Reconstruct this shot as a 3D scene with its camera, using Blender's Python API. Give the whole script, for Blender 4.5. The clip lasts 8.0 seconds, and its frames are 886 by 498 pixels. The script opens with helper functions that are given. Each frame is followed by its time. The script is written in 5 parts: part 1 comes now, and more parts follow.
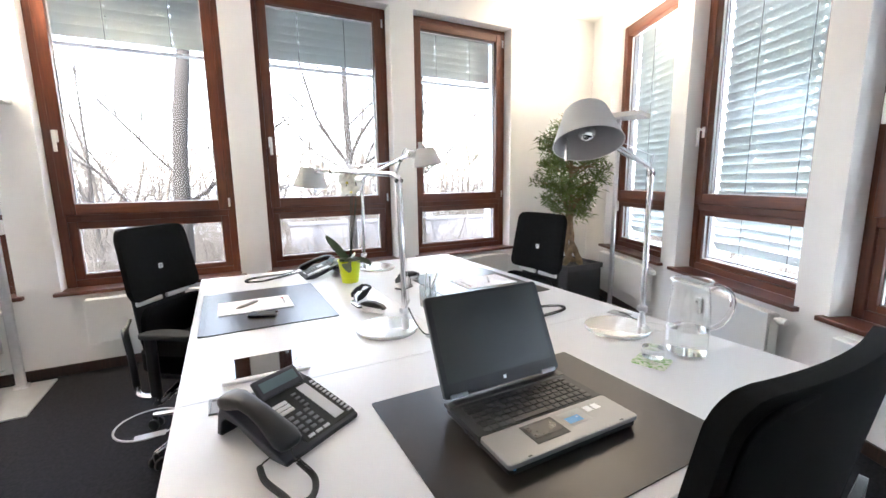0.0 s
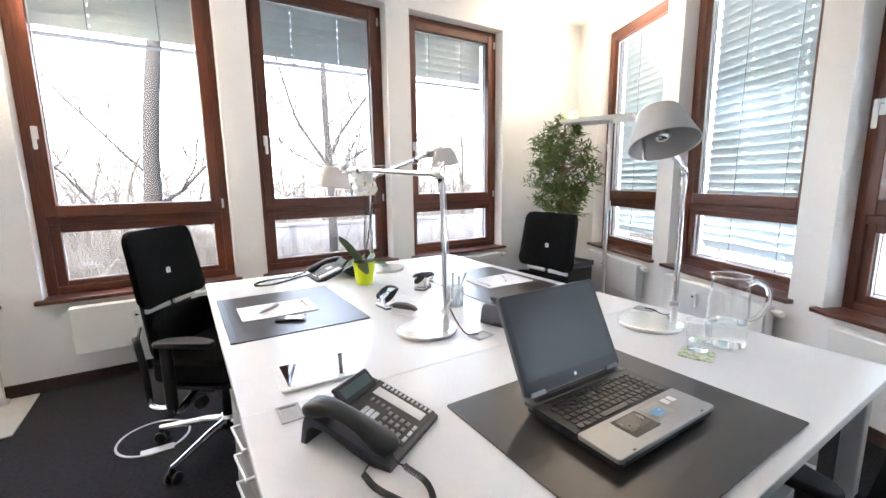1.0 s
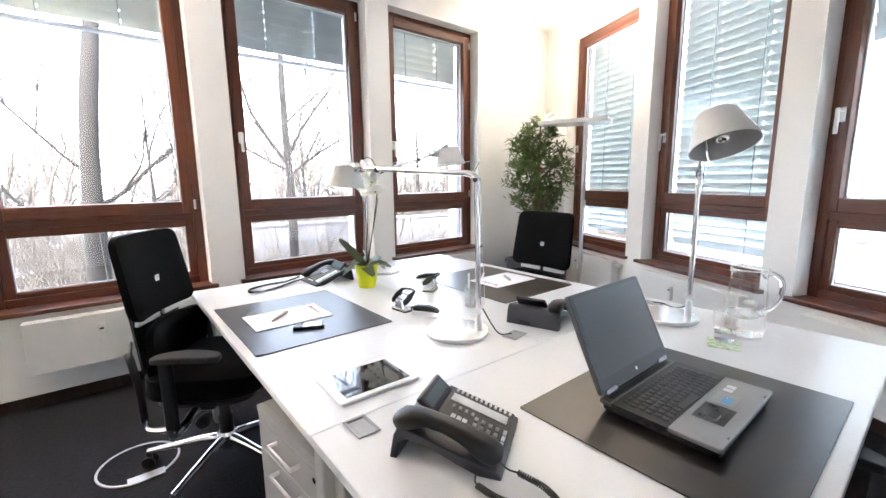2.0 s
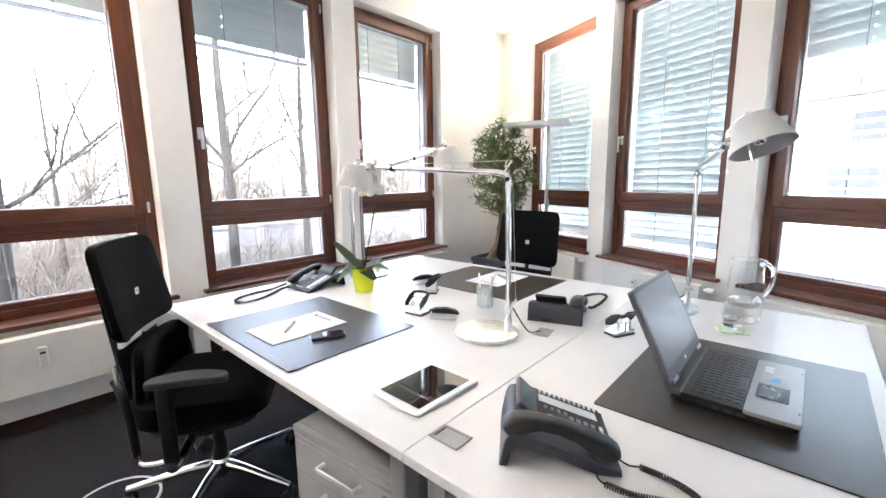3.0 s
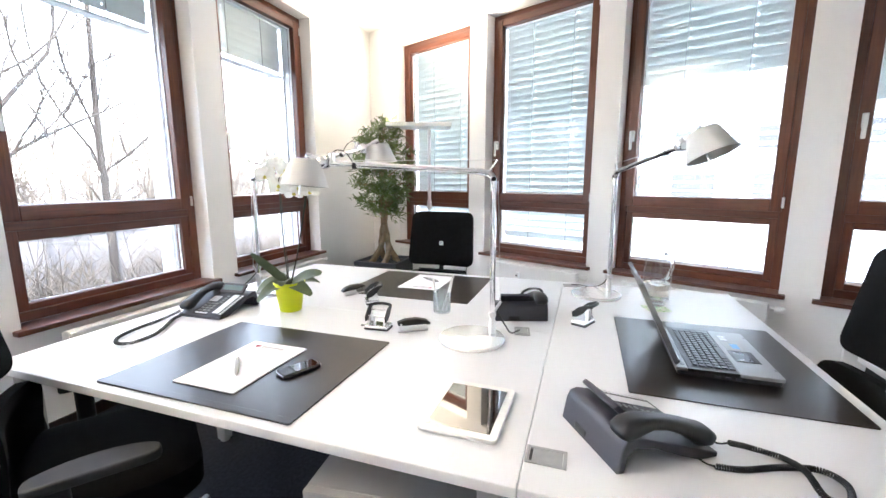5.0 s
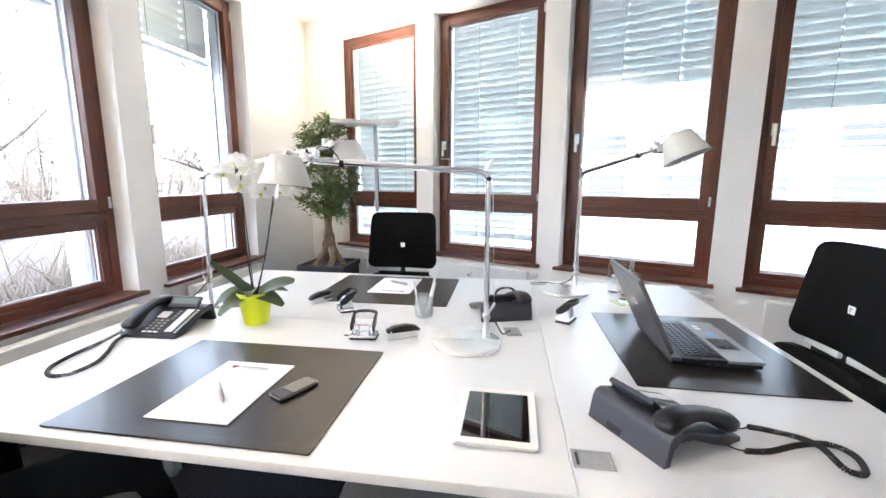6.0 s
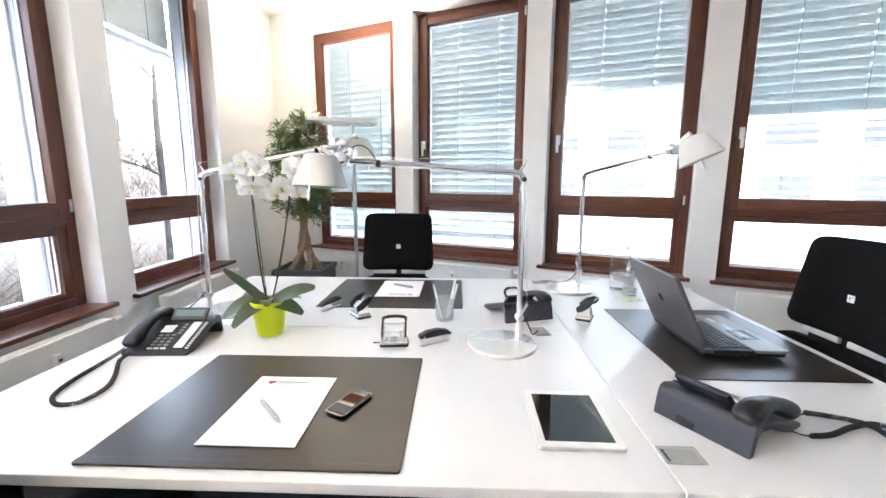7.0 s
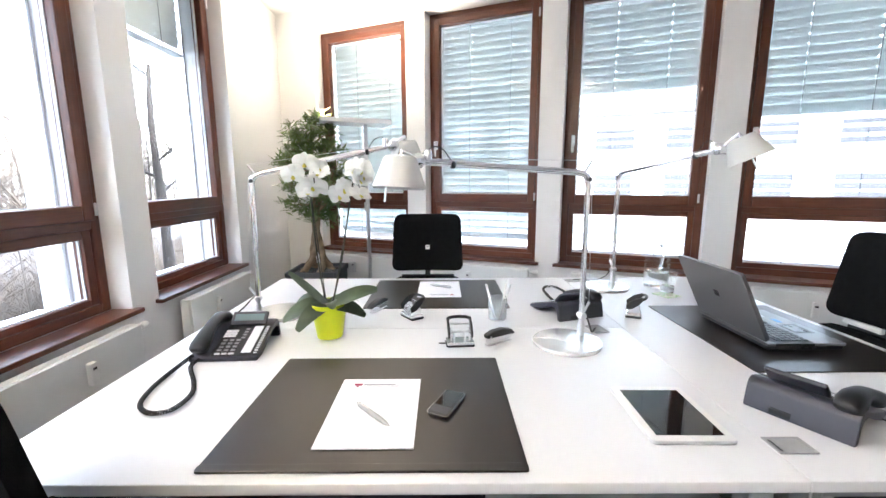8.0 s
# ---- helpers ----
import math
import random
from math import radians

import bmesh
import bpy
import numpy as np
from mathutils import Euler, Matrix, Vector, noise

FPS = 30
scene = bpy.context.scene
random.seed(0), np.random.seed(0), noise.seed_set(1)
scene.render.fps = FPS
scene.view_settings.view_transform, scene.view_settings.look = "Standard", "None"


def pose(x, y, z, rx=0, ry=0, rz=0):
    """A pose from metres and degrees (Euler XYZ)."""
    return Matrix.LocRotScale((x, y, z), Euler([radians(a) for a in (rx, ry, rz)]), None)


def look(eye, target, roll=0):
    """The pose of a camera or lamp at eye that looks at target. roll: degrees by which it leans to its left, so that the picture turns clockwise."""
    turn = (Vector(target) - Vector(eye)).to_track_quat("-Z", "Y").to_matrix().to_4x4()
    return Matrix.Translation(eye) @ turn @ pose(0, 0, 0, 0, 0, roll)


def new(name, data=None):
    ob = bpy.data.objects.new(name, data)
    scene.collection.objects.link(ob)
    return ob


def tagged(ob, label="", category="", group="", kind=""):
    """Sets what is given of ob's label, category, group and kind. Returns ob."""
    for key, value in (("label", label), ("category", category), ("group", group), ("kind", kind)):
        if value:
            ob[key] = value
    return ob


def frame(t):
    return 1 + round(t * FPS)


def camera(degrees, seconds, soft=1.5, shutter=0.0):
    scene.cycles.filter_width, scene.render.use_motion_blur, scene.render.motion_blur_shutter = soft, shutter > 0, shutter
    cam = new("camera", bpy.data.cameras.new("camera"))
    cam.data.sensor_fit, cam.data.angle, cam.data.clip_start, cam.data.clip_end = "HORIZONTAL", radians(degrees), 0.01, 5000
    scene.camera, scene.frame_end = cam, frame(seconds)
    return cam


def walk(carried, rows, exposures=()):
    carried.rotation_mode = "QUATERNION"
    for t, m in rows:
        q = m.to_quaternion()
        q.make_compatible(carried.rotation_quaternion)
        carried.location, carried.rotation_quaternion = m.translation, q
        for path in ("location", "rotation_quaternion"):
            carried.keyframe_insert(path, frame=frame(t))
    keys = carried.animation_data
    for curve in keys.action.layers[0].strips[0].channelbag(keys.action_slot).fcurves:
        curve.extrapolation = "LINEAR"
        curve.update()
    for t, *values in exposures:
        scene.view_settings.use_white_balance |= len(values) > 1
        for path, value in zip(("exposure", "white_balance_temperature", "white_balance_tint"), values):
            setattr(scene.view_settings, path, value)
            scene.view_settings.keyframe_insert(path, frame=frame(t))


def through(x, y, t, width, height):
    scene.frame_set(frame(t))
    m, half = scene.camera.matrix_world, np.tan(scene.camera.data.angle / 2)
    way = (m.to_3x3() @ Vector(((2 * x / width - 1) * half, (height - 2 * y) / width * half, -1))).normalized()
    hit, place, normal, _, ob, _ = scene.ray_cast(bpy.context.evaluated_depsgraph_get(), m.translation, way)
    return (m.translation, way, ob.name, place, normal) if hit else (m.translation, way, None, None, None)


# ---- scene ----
cam = camera(93.7, 8.0)
METRES, EYE, TILT, LEAN, TURN = 2.235, 1.2925, 0.0, 0.0, -27.7
ROWS = [
    (0.0, 0.0, 0.0, 0.0, -0.13, -9.29, 0.8),
    (0.5, -0.0514, -0.0017, 0.0005, -1.43, -9.31, 0.95),
    (1.0, -0.1185, 0.0059, 0.0008, -4.51, -9.3, 0.78),
    (1.5, -0.1799, 0.0172, 0.001, -7.69, -9.32, 0.68),
    (3.0, -0.3934, 0.0909, 0.0016, -20.66, -9.43, 0.71),
    (3.5, -0.4482, 0.124, 0.0013, -25.61, -9.38, 0.64),
    (4.0, -0.4932, 0.1637, 0.0002, -31.23, -9.33, 0.52),
    (4.5, -0.5329, 0.209, -0.0003, -37.41, -9.34, 0.3),
    (6.0, -0.6107, 0.35, -0.0014, -53.68, -9.34, -0.24),
    (6.5, -0.6365, 0.402, -0.0007, -57.47, -9.34, -0.19),
    (7.0, -0.6666, 0.46, -0.0005, -60.27, -9.35, -0.16),
    (7.5, -0.696, 0.5103, 0.0002, -61.5, -9.35, 0.06),
    (8.0, -0.7286, 0.5668, 0.0009, -62.47, -9.36, 0.21),
]
walk(cam, [(t, pose(0, 0, EYE, TILT, LEAN, TURN) @ pose(METRES * x, METRES * y, METRES * z, 90 + pitch, roll, yaw)) for t, x, y, z, yaw, pitch, roll in ROWS],
     exposures=[(0.0, 4.75, 6230, 14), (2.0, 4.82, 6200, 14), (4.5, 4.92, 6120, 13), (8.0, 4.78, 6045, 13)])

# ---- daylight: hazy bright winter sky with the sun behind the room, plus the two warm uplighters further down ----
world = bpy.data.worlds.new("hazy_sky")
scene.world = world
world.use_nodes = True
wn, wl = world.node_tree.nodes, world.node_tree.links
sky = wn.new("ShaderNodeTexSky")
sky.sky_type, sky.sun_disc = "NISHITA", False
sky.sun_elevation, sky.sun_rotation = radians(33), radians(213.7)
sky.air_density, sky.dust_density, sky.ozone_density = 1.0, 0.6, 1.0
pale = wn.new("ShaderNodeHueSaturation")
pale.inputs["Saturation"].default_value = 0.45
wl.new(sky.outputs[0], pale.inputs["Color"])
wl.new(pale.outputs[0], wn["Background"].inputs["Color"])
wn["Background"].inputs["Strength"].default_value = 0.15
sun = new("sun", bpy.data.lights.new("sun", "SUN"))
sun.data.energy, sun.data.angle, sun.data.color = 0.8, radians(2.0), (1.0, 0.96, 0.9)
sun.matrix_world = look((-12, -18, 14), (0, 0, 0))

# ---- materials ----
def material(name, colour, rough=0.5, metal=0.0, vary=0.0, vary_scale=5.0, bump=0.0, bump_scale=200.0, spots=None, coat=0.0, spec=0.5, per_piece=0.0):
    m = bpy.data.materials.new(name)
    m.use_nodes = True
    n, l = m.node_tree.nodes, m.node_tree.links
    b = n["Principled BSDF"]
    b.inputs["Base Color"].default_value = (*colour, 1)
    b.inputs["Roughness"].default_value = rough
    b.inputs["Metallic"].default_value = metal
    b.inputs["Coat Weight"].default_value = coat
    b.inputs["Specular IOR Level"].default_value = spec
    co = n.new("ShaderNodeTexCoord")
    if vary or spots or per_piece:
        t = n.new("ShaderNodeTexNoise")
        t.inputs["Scale"].default_value, t.inputs["Detail"].default_value = vary_scale, 6
        l.new(co.outputs["Object"], t.inputs["Vector"])
        r = n.new("ShaderNodeMapRange")
        r.inputs["From Min"].default_value, r.inputs["From Max"].default_value = 0.3, 0.7
        r.inputs["To Min"].default_value, r.inputs["To Max"].default_value = 1 - vary, 1 + vary
        l.new(t.outputs["Fac"], r.inputs["Value"])
        s = n.new("ShaderNodeVectorMath")
        s.operation = "SCALE"
        s.inputs[0].default_value = colour
        l.new(r.outputs[0], s.inputs["Scale"])
        out = s.outputs[0]
        if per_piece:
            oi = n.new("ShaderNodeObjectInfo")
            r2 = n.new("ShaderNodeMapRange")
            r2.inputs["To Min"].default_value, r2.inputs["To Max"].default_value = 1 - per_piece, 1 + per_piece
            l.new(oi.outputs["Random"], r2.inputs["Value"])
            s2 = n.new("ShaderNodeVectorMath")
            s2.operation = "SCALE"
            l.new(out, s2.inputs[0])
            l.new(r2.outputs[0], s2.inputs["Scale"])
            out = s2.outputs[0]
        if spots:
            t2 = n.new("ShaderNodeTexNoise")
            t2.inputs["Scale"].default_value, t2.inputs["Detail"].default_value = spots[1], 3
            l.new(co.outputs["Object"], t2.inputs["Vector"])
            ramp = n.new("ShaderNodeMapRange")
            ramp.inputs["From Min"].default_value, ramp.inputs["From Max"].default_value = spots[2], spots[2] + 0.08
            l.new(t2.outputs["Fac"], ramp.inputs["Value"])
            mx = n.new("ShaderNodeMix")
            mx.data_type = "RGBA"
            l.new(ramp.outputs[0], mx.inputs["Factor"])
            l.new(out, mx.inputs["A"])
            mx.inputs["B"].default_value = (*spots[0], 1)
            out = mx.outputs["Result"]
        l.new(out, b.inputs["Base Color"])
        rr = n.new("ShaderNodeMapRange")
        rr.inputs["To Min"].default_value, rr.inputs["To Max"].default_value = max(rough - 3 * min(vary, 0.02), 0.02), min(rough + 3 * min(vary, 0.02), 1)
        l.new(t.outputs["Fac"], rr.inputs["Value"])
        l.new(rr.outputs[0], b.inputs["Roughness"])
    if bump:
        t3 = n.new("ShaderNodeTexNoise")
        t3.inputs["Scale"].default_value, t3.inputs["Detail"].default_value = bump_scale, 4
        l.new(co.outputs["Object"], t3.inputs["Vector"])
        bp = n.new("ShaderNodeBump")
        bp.inputs["Strength"].default_value, bp.inputs["Distance"].default_value = bump, 0.002
        l.new(t3.outputs["Fac"], bp.inputs["Height"])
        l.new(bp.outputs[0], b.inputs["Normal"])
    return m


def wood_material(name, dark, light, rough, along=(16, 16, 1.1)):
    m = bpy.data.materials.new(name)
    m.use_nodes = True
    n, l = m.node_tree.nodes, m.node_tree.links
    b = n["Principled BSDF"]
    co = n.new("ShaderNodeTexCoord")
    mp = n.new("ShaderNodeMapping")
    mp.inputs["Scale"].default_value = along
    l.new(co.outputs["Object"], mp.inputs["Vector"])
    t = n.new("ShaderNodeTexNoise")
    t.inputs["Scale"].default_value, t.inputs["Detail"].default_value, t.inputs["Distortion"].default_value = 6, 9, 0.4
    l.new(mp.outputs[0], t.inputs["Vector"])
    ramp = n.new("ShaderNodeValToRGB")
    ramp.color_ramp.elements[0].position, ramp.color_ramp.elements[0].color = 0.3, (*dark, 1)
    ramp.color_ramp.elements[1].position, ramp.color_ramp.elements[1].color = 0.72, (*light, 1)
    l.new(t.outputs["Fac"], ramp.inputs["Fac"])
    l.new(ramp.outputs[0], b.inputs["Base Color"])
    b.inputs["Roughness"].default_value = rough
    bp = n.new("ShaderNodeBump")
    bp.inputs["Strength"].default_value, bp.inputs["Distance"].default_value = 0.08, 0.001
    l.new(t.outputs["Fac"], bp.inputs["Height"])
    l.new(bp.outputs[0], b.inputs["Normal"])
    return m


def pane_material(name, tint=(1, 1, 1), ior=1.5, rough=0.0, gloss=(0.48, 0.55, 0.64)):
    """Thin sheet, clear unless tint is given: it lets light straight through and mirrors a little, more at a slant."""
    m = bpy.data.materials.new(name)
    m.use_nodes = True
    n, l = m.node_tree.nodes, m.node_tree.links
    n.remove(n["Principled BSDF"])
    tr, gl, mx, lw = n.new("ShaderNodeBsdfTransparent"), n.new("ShaderNodeBsdfGlossy"), n.new("ShaderNodeMixShader"), n.new("ShaderNodeLayerWeight")
    tr.inputs["Color"].default_value = (*tint, 1)
    gl.inputs["Roughness"].default_value = rough
    gl.inputs["Color"].default_value = (*gloss, 1)
    lw.inputs["Blend"].default_value = 0.5
    pw, mr = n.new("ShaderNodeMath"), n.new("ShaderNodeMapRange")
    pw.operation = "POWER"
    pw.inputs[1].default_value = 5.0
    r0 = ((ior - 1) / (ior + 1)) ** 2
    mr.inputs["To Min"].default_value = r0
    l.new(lw.outputs["Facing"], pw.inputs[0])
    l.new(pw.outputs[0], mr.inputs["Value"])
    l.new(mr.outputs[0], mx.inputs[0])
    l.new(tr.outputs[0], mx.inputs[1])
    l.new(gl.outputs[0], mx.inputs[2])
    l.new(mx.outputs[0], n["Material Output"].inputs["Surface"])
    return m


def glass_material(name, tint=(1, 1, 1), ior=1.45, rough=0.0):
    m = bpy.data.materials.new(name)
    m.use_nodes = True
    b = m.node_tree.nodes["Principled BSDF"]
    b.inputs["Base Color"].default_value = (*tint, 1)
    b.inputs["Transmission Weight"].default_value = 1
    b.inputs["Roughness"].default_value = rough
    b.inputs["IOR"].default_value = ior
    return m


def shade_material(name, colour, through):
    """Stiff parchment that lets some light through."""
    m = material(name, colour, 0.6, vary=0.02, vary_scale=10)
    n, l = m.node_tree.nodes, m.node_tree.links
    tl, mx = n.new("ShaderNodeBsdfTranslucent"), n.new("ShaderNodeMixShader")
    tl.inputs["Color"].default_value = (*colour, 1)
    mx.inputs[0].default_value = through
    l.new(n["Principled BSDF"].outputs[0], mx.inputs[1])
    l.new(tl.outputs[0], mx.inputs[2])
    l.new(mx.outputs[0], n["Material Output"].inputs["Surface"])
    return m


def glow_material(name, colour, strength):
    m = bpy.data.materials.new(name)
    m.use_nodes = True
    b = m.node_tree.nodes["Principled BSDF"]
    b.inputs["Base Color"].default_value = (0.9, 0.9, 0.9, 1)
    b.inputs["Emission Color"].default_value = (*colour, 1)
    b.inputs["Emission Strength"].default_value = strength
    return m


M_WALL = material("wall_paint", (0.86, 0.855, 0.845), 0.75, vary=0.02, vary_scale=1.3, bump=0.12, bump_scale=160)
M_CEIL = material("ceiling_paint", (0.87, 0.865, 0.855), 0.85, vary=0.015, vary_scale=1.0, bump=0.08, bump_scale=120)
M_CARPET = material("carpet_pile", (0.017, 0.017, 0.021), 1.0, vary=0.35, vary_scale=60, bump=0.9, bump_scale=420, spec=0.15)
M_WOOD = wood_material("mahogany_stain", (0.078, 0.021, 0.0095), (0.140, 0.040, 0.017), 0.36)
M_WOOD_RAIL = wood_material("mahogany_stain_rails", (0.078, 0.021, 0.0095), (0.140, 0.040, 0.017), 0.36, (1.1, 16, 16))
M_WOOD_DARK = wood_material("dark_wood_stain", (0.020, 0.009, 0.006), (0.045, 0.019, 0.012), 0.4)
M_SILLWOOD = wood_material("sill_wood", (0.070, 0.021, 0.011), (0.12, 0.036, 0.018), 0.3, (1.1, 16, 16))
# Tint dims the view outside; panes cast no shadow, so daylight enters full.
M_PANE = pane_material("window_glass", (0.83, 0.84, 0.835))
M_SEAL = material("glazing_seal", (0.75, 0.75, 0.74), 0.6)
M_SLAT = material("slat_aluminium", (0.86, 0.92, 0.90), 0.5, metal=0.0, vary=0.03, vary_scale=8, per_piece=0.05)
M_TAPE = material("blind_tape", (0.16, 0.17, 0.18), 0.8)
M_DESK = material("white_laminate", (0.72, 0.722, 0.735), 0.30, vary=0.006, vary_scale=3, bump=0.03, bump_scale=500, spec=0.4)
M_LEATHER = material("desk_pad_leather", (0.019, 0.0135, 0.010), 0.30, vary=0.010, vary_scale=25, bump=0.08, bump_scale=700, spec=0.55)
M_FABRIC = material("black_fabric", (0.0045, 0.0045, 0.005), 0.95, vary=0.3, vary_scale=40, bump=0.7, bump_scale=900, spec=0.12)
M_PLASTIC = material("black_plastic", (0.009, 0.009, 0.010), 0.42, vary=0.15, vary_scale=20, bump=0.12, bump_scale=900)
M_PLASTIC_GREY = material("anthracite_plastic", (0.034, 0.034, 0.045), 0.42, vary=0.12, vary_scale=15, bump=0.15, bump_scale=1100)
M_PAD = material("armrest_rubber", (0.022, 0.022, 0.024), 0.6, vary=0.1, vary_scale=20, bump=0.2, bump_scale=700)
M_CHROME = material("polished_aluminium", (0.83, 0.83, 0.84), 0.13, metal=1.0, vary=0.03, vary_scale=12)
M_BASE = material("satin_metal", (0.86, 0.85, 0.83), 0.24, metal=0.7, vary=0.04, vary_scale=14)
M_TOUCH = material("matt_black_pad", (0.016, 0.016, 0.018), 0.28, vary=0.05, vary_scale=30)
M_LINING = material("shade_lining_grey", (0.46, 0.46, 0.465), 0.5, vary=0.04, vary_scale=30)
M_GREYLID = material("grey_lid", (0.33, 0.335, 0.335), 0.45, vary=0.08, vary_scale=40)
M_BRIGHT = material("bright_satin_metal", (0.78, 0.78, 0.77), 0.35, metal=0.3, vary=0.03, vary_scale=20)
M_ALU = material("brushed_aluminium", (0.70, 0.70, 0.71), 0.32, metal=1.0, vary=0.06, vary_scale=25)
M_SILVER = material("silver_paint", (0.50, 0.50, 0.50), 0.4, metal=0.6, vary=0.05, vary_scale=10)
M_CABINET = material("cabinet_grey_lacquer", (0.36, 0.36, 0.365), 0.45, vary=0.03, vary_scale=6, bump=0.05, bump_scale=300)
M_SHADE = shade_material("lamp_shade_parchment", (0.92, 0.92, 0.915), 0.5)
M_WHITE = material("white_plastic", (0.78, 0.78, 0.76), 0.35, vary=0.02, vary_scale=10)
M_RADIATOR = material("radiator_enamel", (0.80, 0.80, 0.78), 0.35, vary=0.015, vary_scale=3, bump=0.05, bump_scale=150)
M_PAPER = material("paper", (0.84, 0.84, 0.88), 0.85, vary=0.015, vary_scale=8)
M_PRINT_RED = material("print_red", (0.30, 0.03, 0.08), 0.8)
M_PRINT_GREY = material("print_grey", (0.35, 0.35, 0.38), 0.8)
M_GLOSSBLACK = material("black_glass", (0.004, 0.004, 0.005), 0.03, coat=1.0)
M_SCREEN = material("matt_screen", (0.018, 0.021, 0.019), 0.30)
M_LCD = material("phone_display", (0.14, 0.20, 0.21), 0.15)
M_KEY = material("phone_keys", (0.26, 0.265, 0.27), 0.5)
M_STRIP = material("phone_label_strip", (0.72, 0.73, 0.75), 0.45)
M_LAPTOP = material("laptop_silver", (0.30, 0.30, 0.30), 0.40, metal=0.6, vary=0.03, vary_scale=20)
M_LID = material("laptop_lid_grey", (0.125, 0.12, 0.118), 0.35, metal=0.5, vary=0.04, vary_scale=20)
M_LAPKEY = material("laptop_keys", (0.020, 0.020, 0.021), 0.32)
M_STICKER = material("blue_sticker", (0.10, 0.33, 0.62), 0.35, spots=((0.75, 0.8, 0.85), 40, 0.55), vary=0.1)
M_POT = material("lime_pot_glaze", (0.60, 0.68, 0.003), 0.35, vary=0.03, vary_scale=8)
M_LEAF = material("orchid_leaf", (0.12, 0.16, 0.085), 0.34, vary=0.3, vary_scale=14, bump=0.15, bump_scale=60)
M_STEM = material("orchid_stem", (0.030, 0.032, 0.018), 0.6, vary=0.3, vary_scale=30)
M_PETAL = shade_material("orchid_petal", (0.90, 0.90, 0.875), 0.45)
M_LIP = material("orchid_lip", (0.62, 0.55, 0.10), 0.6, vary=0.2, vary_scale=60)
M_BARK = material("fig_bark", (0.26, 0.19, 0.12), 0.85, vary=0.35, vary_scale=22, bump=0.6, bump_scale=90)
M_SOIL = material("bark_mulch", (0.035, 0.024, 0.016), 0.95, vary=0.5, vary_scale=60, bump=1.0, bump_scale=150)
M_PEBBLE = material("grey_pebble", (0.11, 0.11, 0.105), 0.8, vary=0.3, vary_scale=30)
M_GREEN1 = material("fig_leaf_dark", (0.115, 0.175, 0.045), 0.36, vary=0.35, vary_scale=12)
M_PLANTER = material("planter_anthracite", (0.055, 0.058, 0.062), 0.6, vary=0.12, vary_scale=8, bump=0.2, bump_scale=200)
M_GLASS = glass_material("clear_glass")
M_ACRYL = pane_material("thin_glass", (0.993, 0.996, 0.995), 1.5, gloss=(1, 1, 1))
M_FROST = material("frosted_acrylic", (0.78, 0.80, 0.80), 0.35)
fn, fl_ = M_FROST.node_tree.nodes, M_FROST.node_tree.links
clear, blend = fn.new("ShaderNodeBsdfTransparent"), fn.new("ShaderNodeMixShader")
clear.inputs["Color"].default_value, blend.inputs[0].default_value = (0.90, 0.92, 0.92, 1), 0.26
fl_.new(clear.outputs[0], blend.inputs[1])
fl_.new(fn["Principled BSDF"].outputs[0], blend.inputs[2])
fl_.new(blend.outputs[0], fn["Material Output"].inputs["Surface"])
M_WATER = glass_material("water", (0.98, 1, 1), 1.33)
M_COASTER = material("coaster_print", (0.70, 0.74, 0.60), 0.7, spots=((0.22, 0.42, 0.12), 90, 0.5), vary=0.05)
M_TREEBARK = material("tree_bark", (0.034, 0.028, 0.024), 0.95, vary=0.22, vary_scale=4)
M_TWIG = material("twigs", (0.11, 0.092, 0.075), 0.95, vary=0.3, vary_scale=3)
M_GROUND = material("winter_ground", (0.085, 0.066, 0.048), 1.0, vary=0.35, vary_scale=0.8, spots=((0.62, 0.64, 0.67), 0.30, 0.50), bump=0.8, bump_scale=12)
M_FACADE = material("far_facade", (0.72, 0.73, 0.74), 0.9, vary=0.05, vary_scale=0.5)
M_FARGLASS = material("far_window", (0.10, 0.10, 0.105), 0.6, spec=0.1)
M_REDDISH = material("far_red_panel", (0.60, 0.36, 0.36), 0.8)
M_SNOW = material("trodden_snow", (0.80, 0.81, 0.83), 0.9, vary=0.08, vary_scale=0.7, bump=0.5, bump_scale=9, spots=((0.50, 0.50, 0.49), 0.35, 0.62))
M_ROOF = material("far_roof", (0.13, 0.125, 0.13), 0.9, vary=0.1, vary_scale=2)
M_UPLIGHT = glow_material("uplighter_diffuser", (1.0, 0.80, 0.55), 0.3)

# ---- building helpers ----
def box(sx, sy, sz, at=(0, 0, 0), bev=0.0, seg=2, m=None):
    """A box of that size, centred on at, its edges rounded by bev."""
    bm = bmesh.new()
    bmesh.ops.create_cube(bm, size=1)
    bmesh.ops.scale(bm, vec=(sx, sy, sz), verts=bm.verts)
    if bev:
        bmesh.ops.bevel(bm, geom=bm.edges[:], offset=bev, segments=seg, profile=0.5, affect="EDGES")
    bmesh.ops.translate(bm, vec=at, verts=bm.verts)
    if m is not None:
        bm.transform(m)
    return bm


def span(x0, x1, y0, y1, z0, z1, bev=0.0, seg=2):
    return box(x1 - x0, y1 - y0, z1 - z0, ((x0 + x1) / 2, (y0 + y1) / 2, (z0 + z1) / 2), bev, seg)


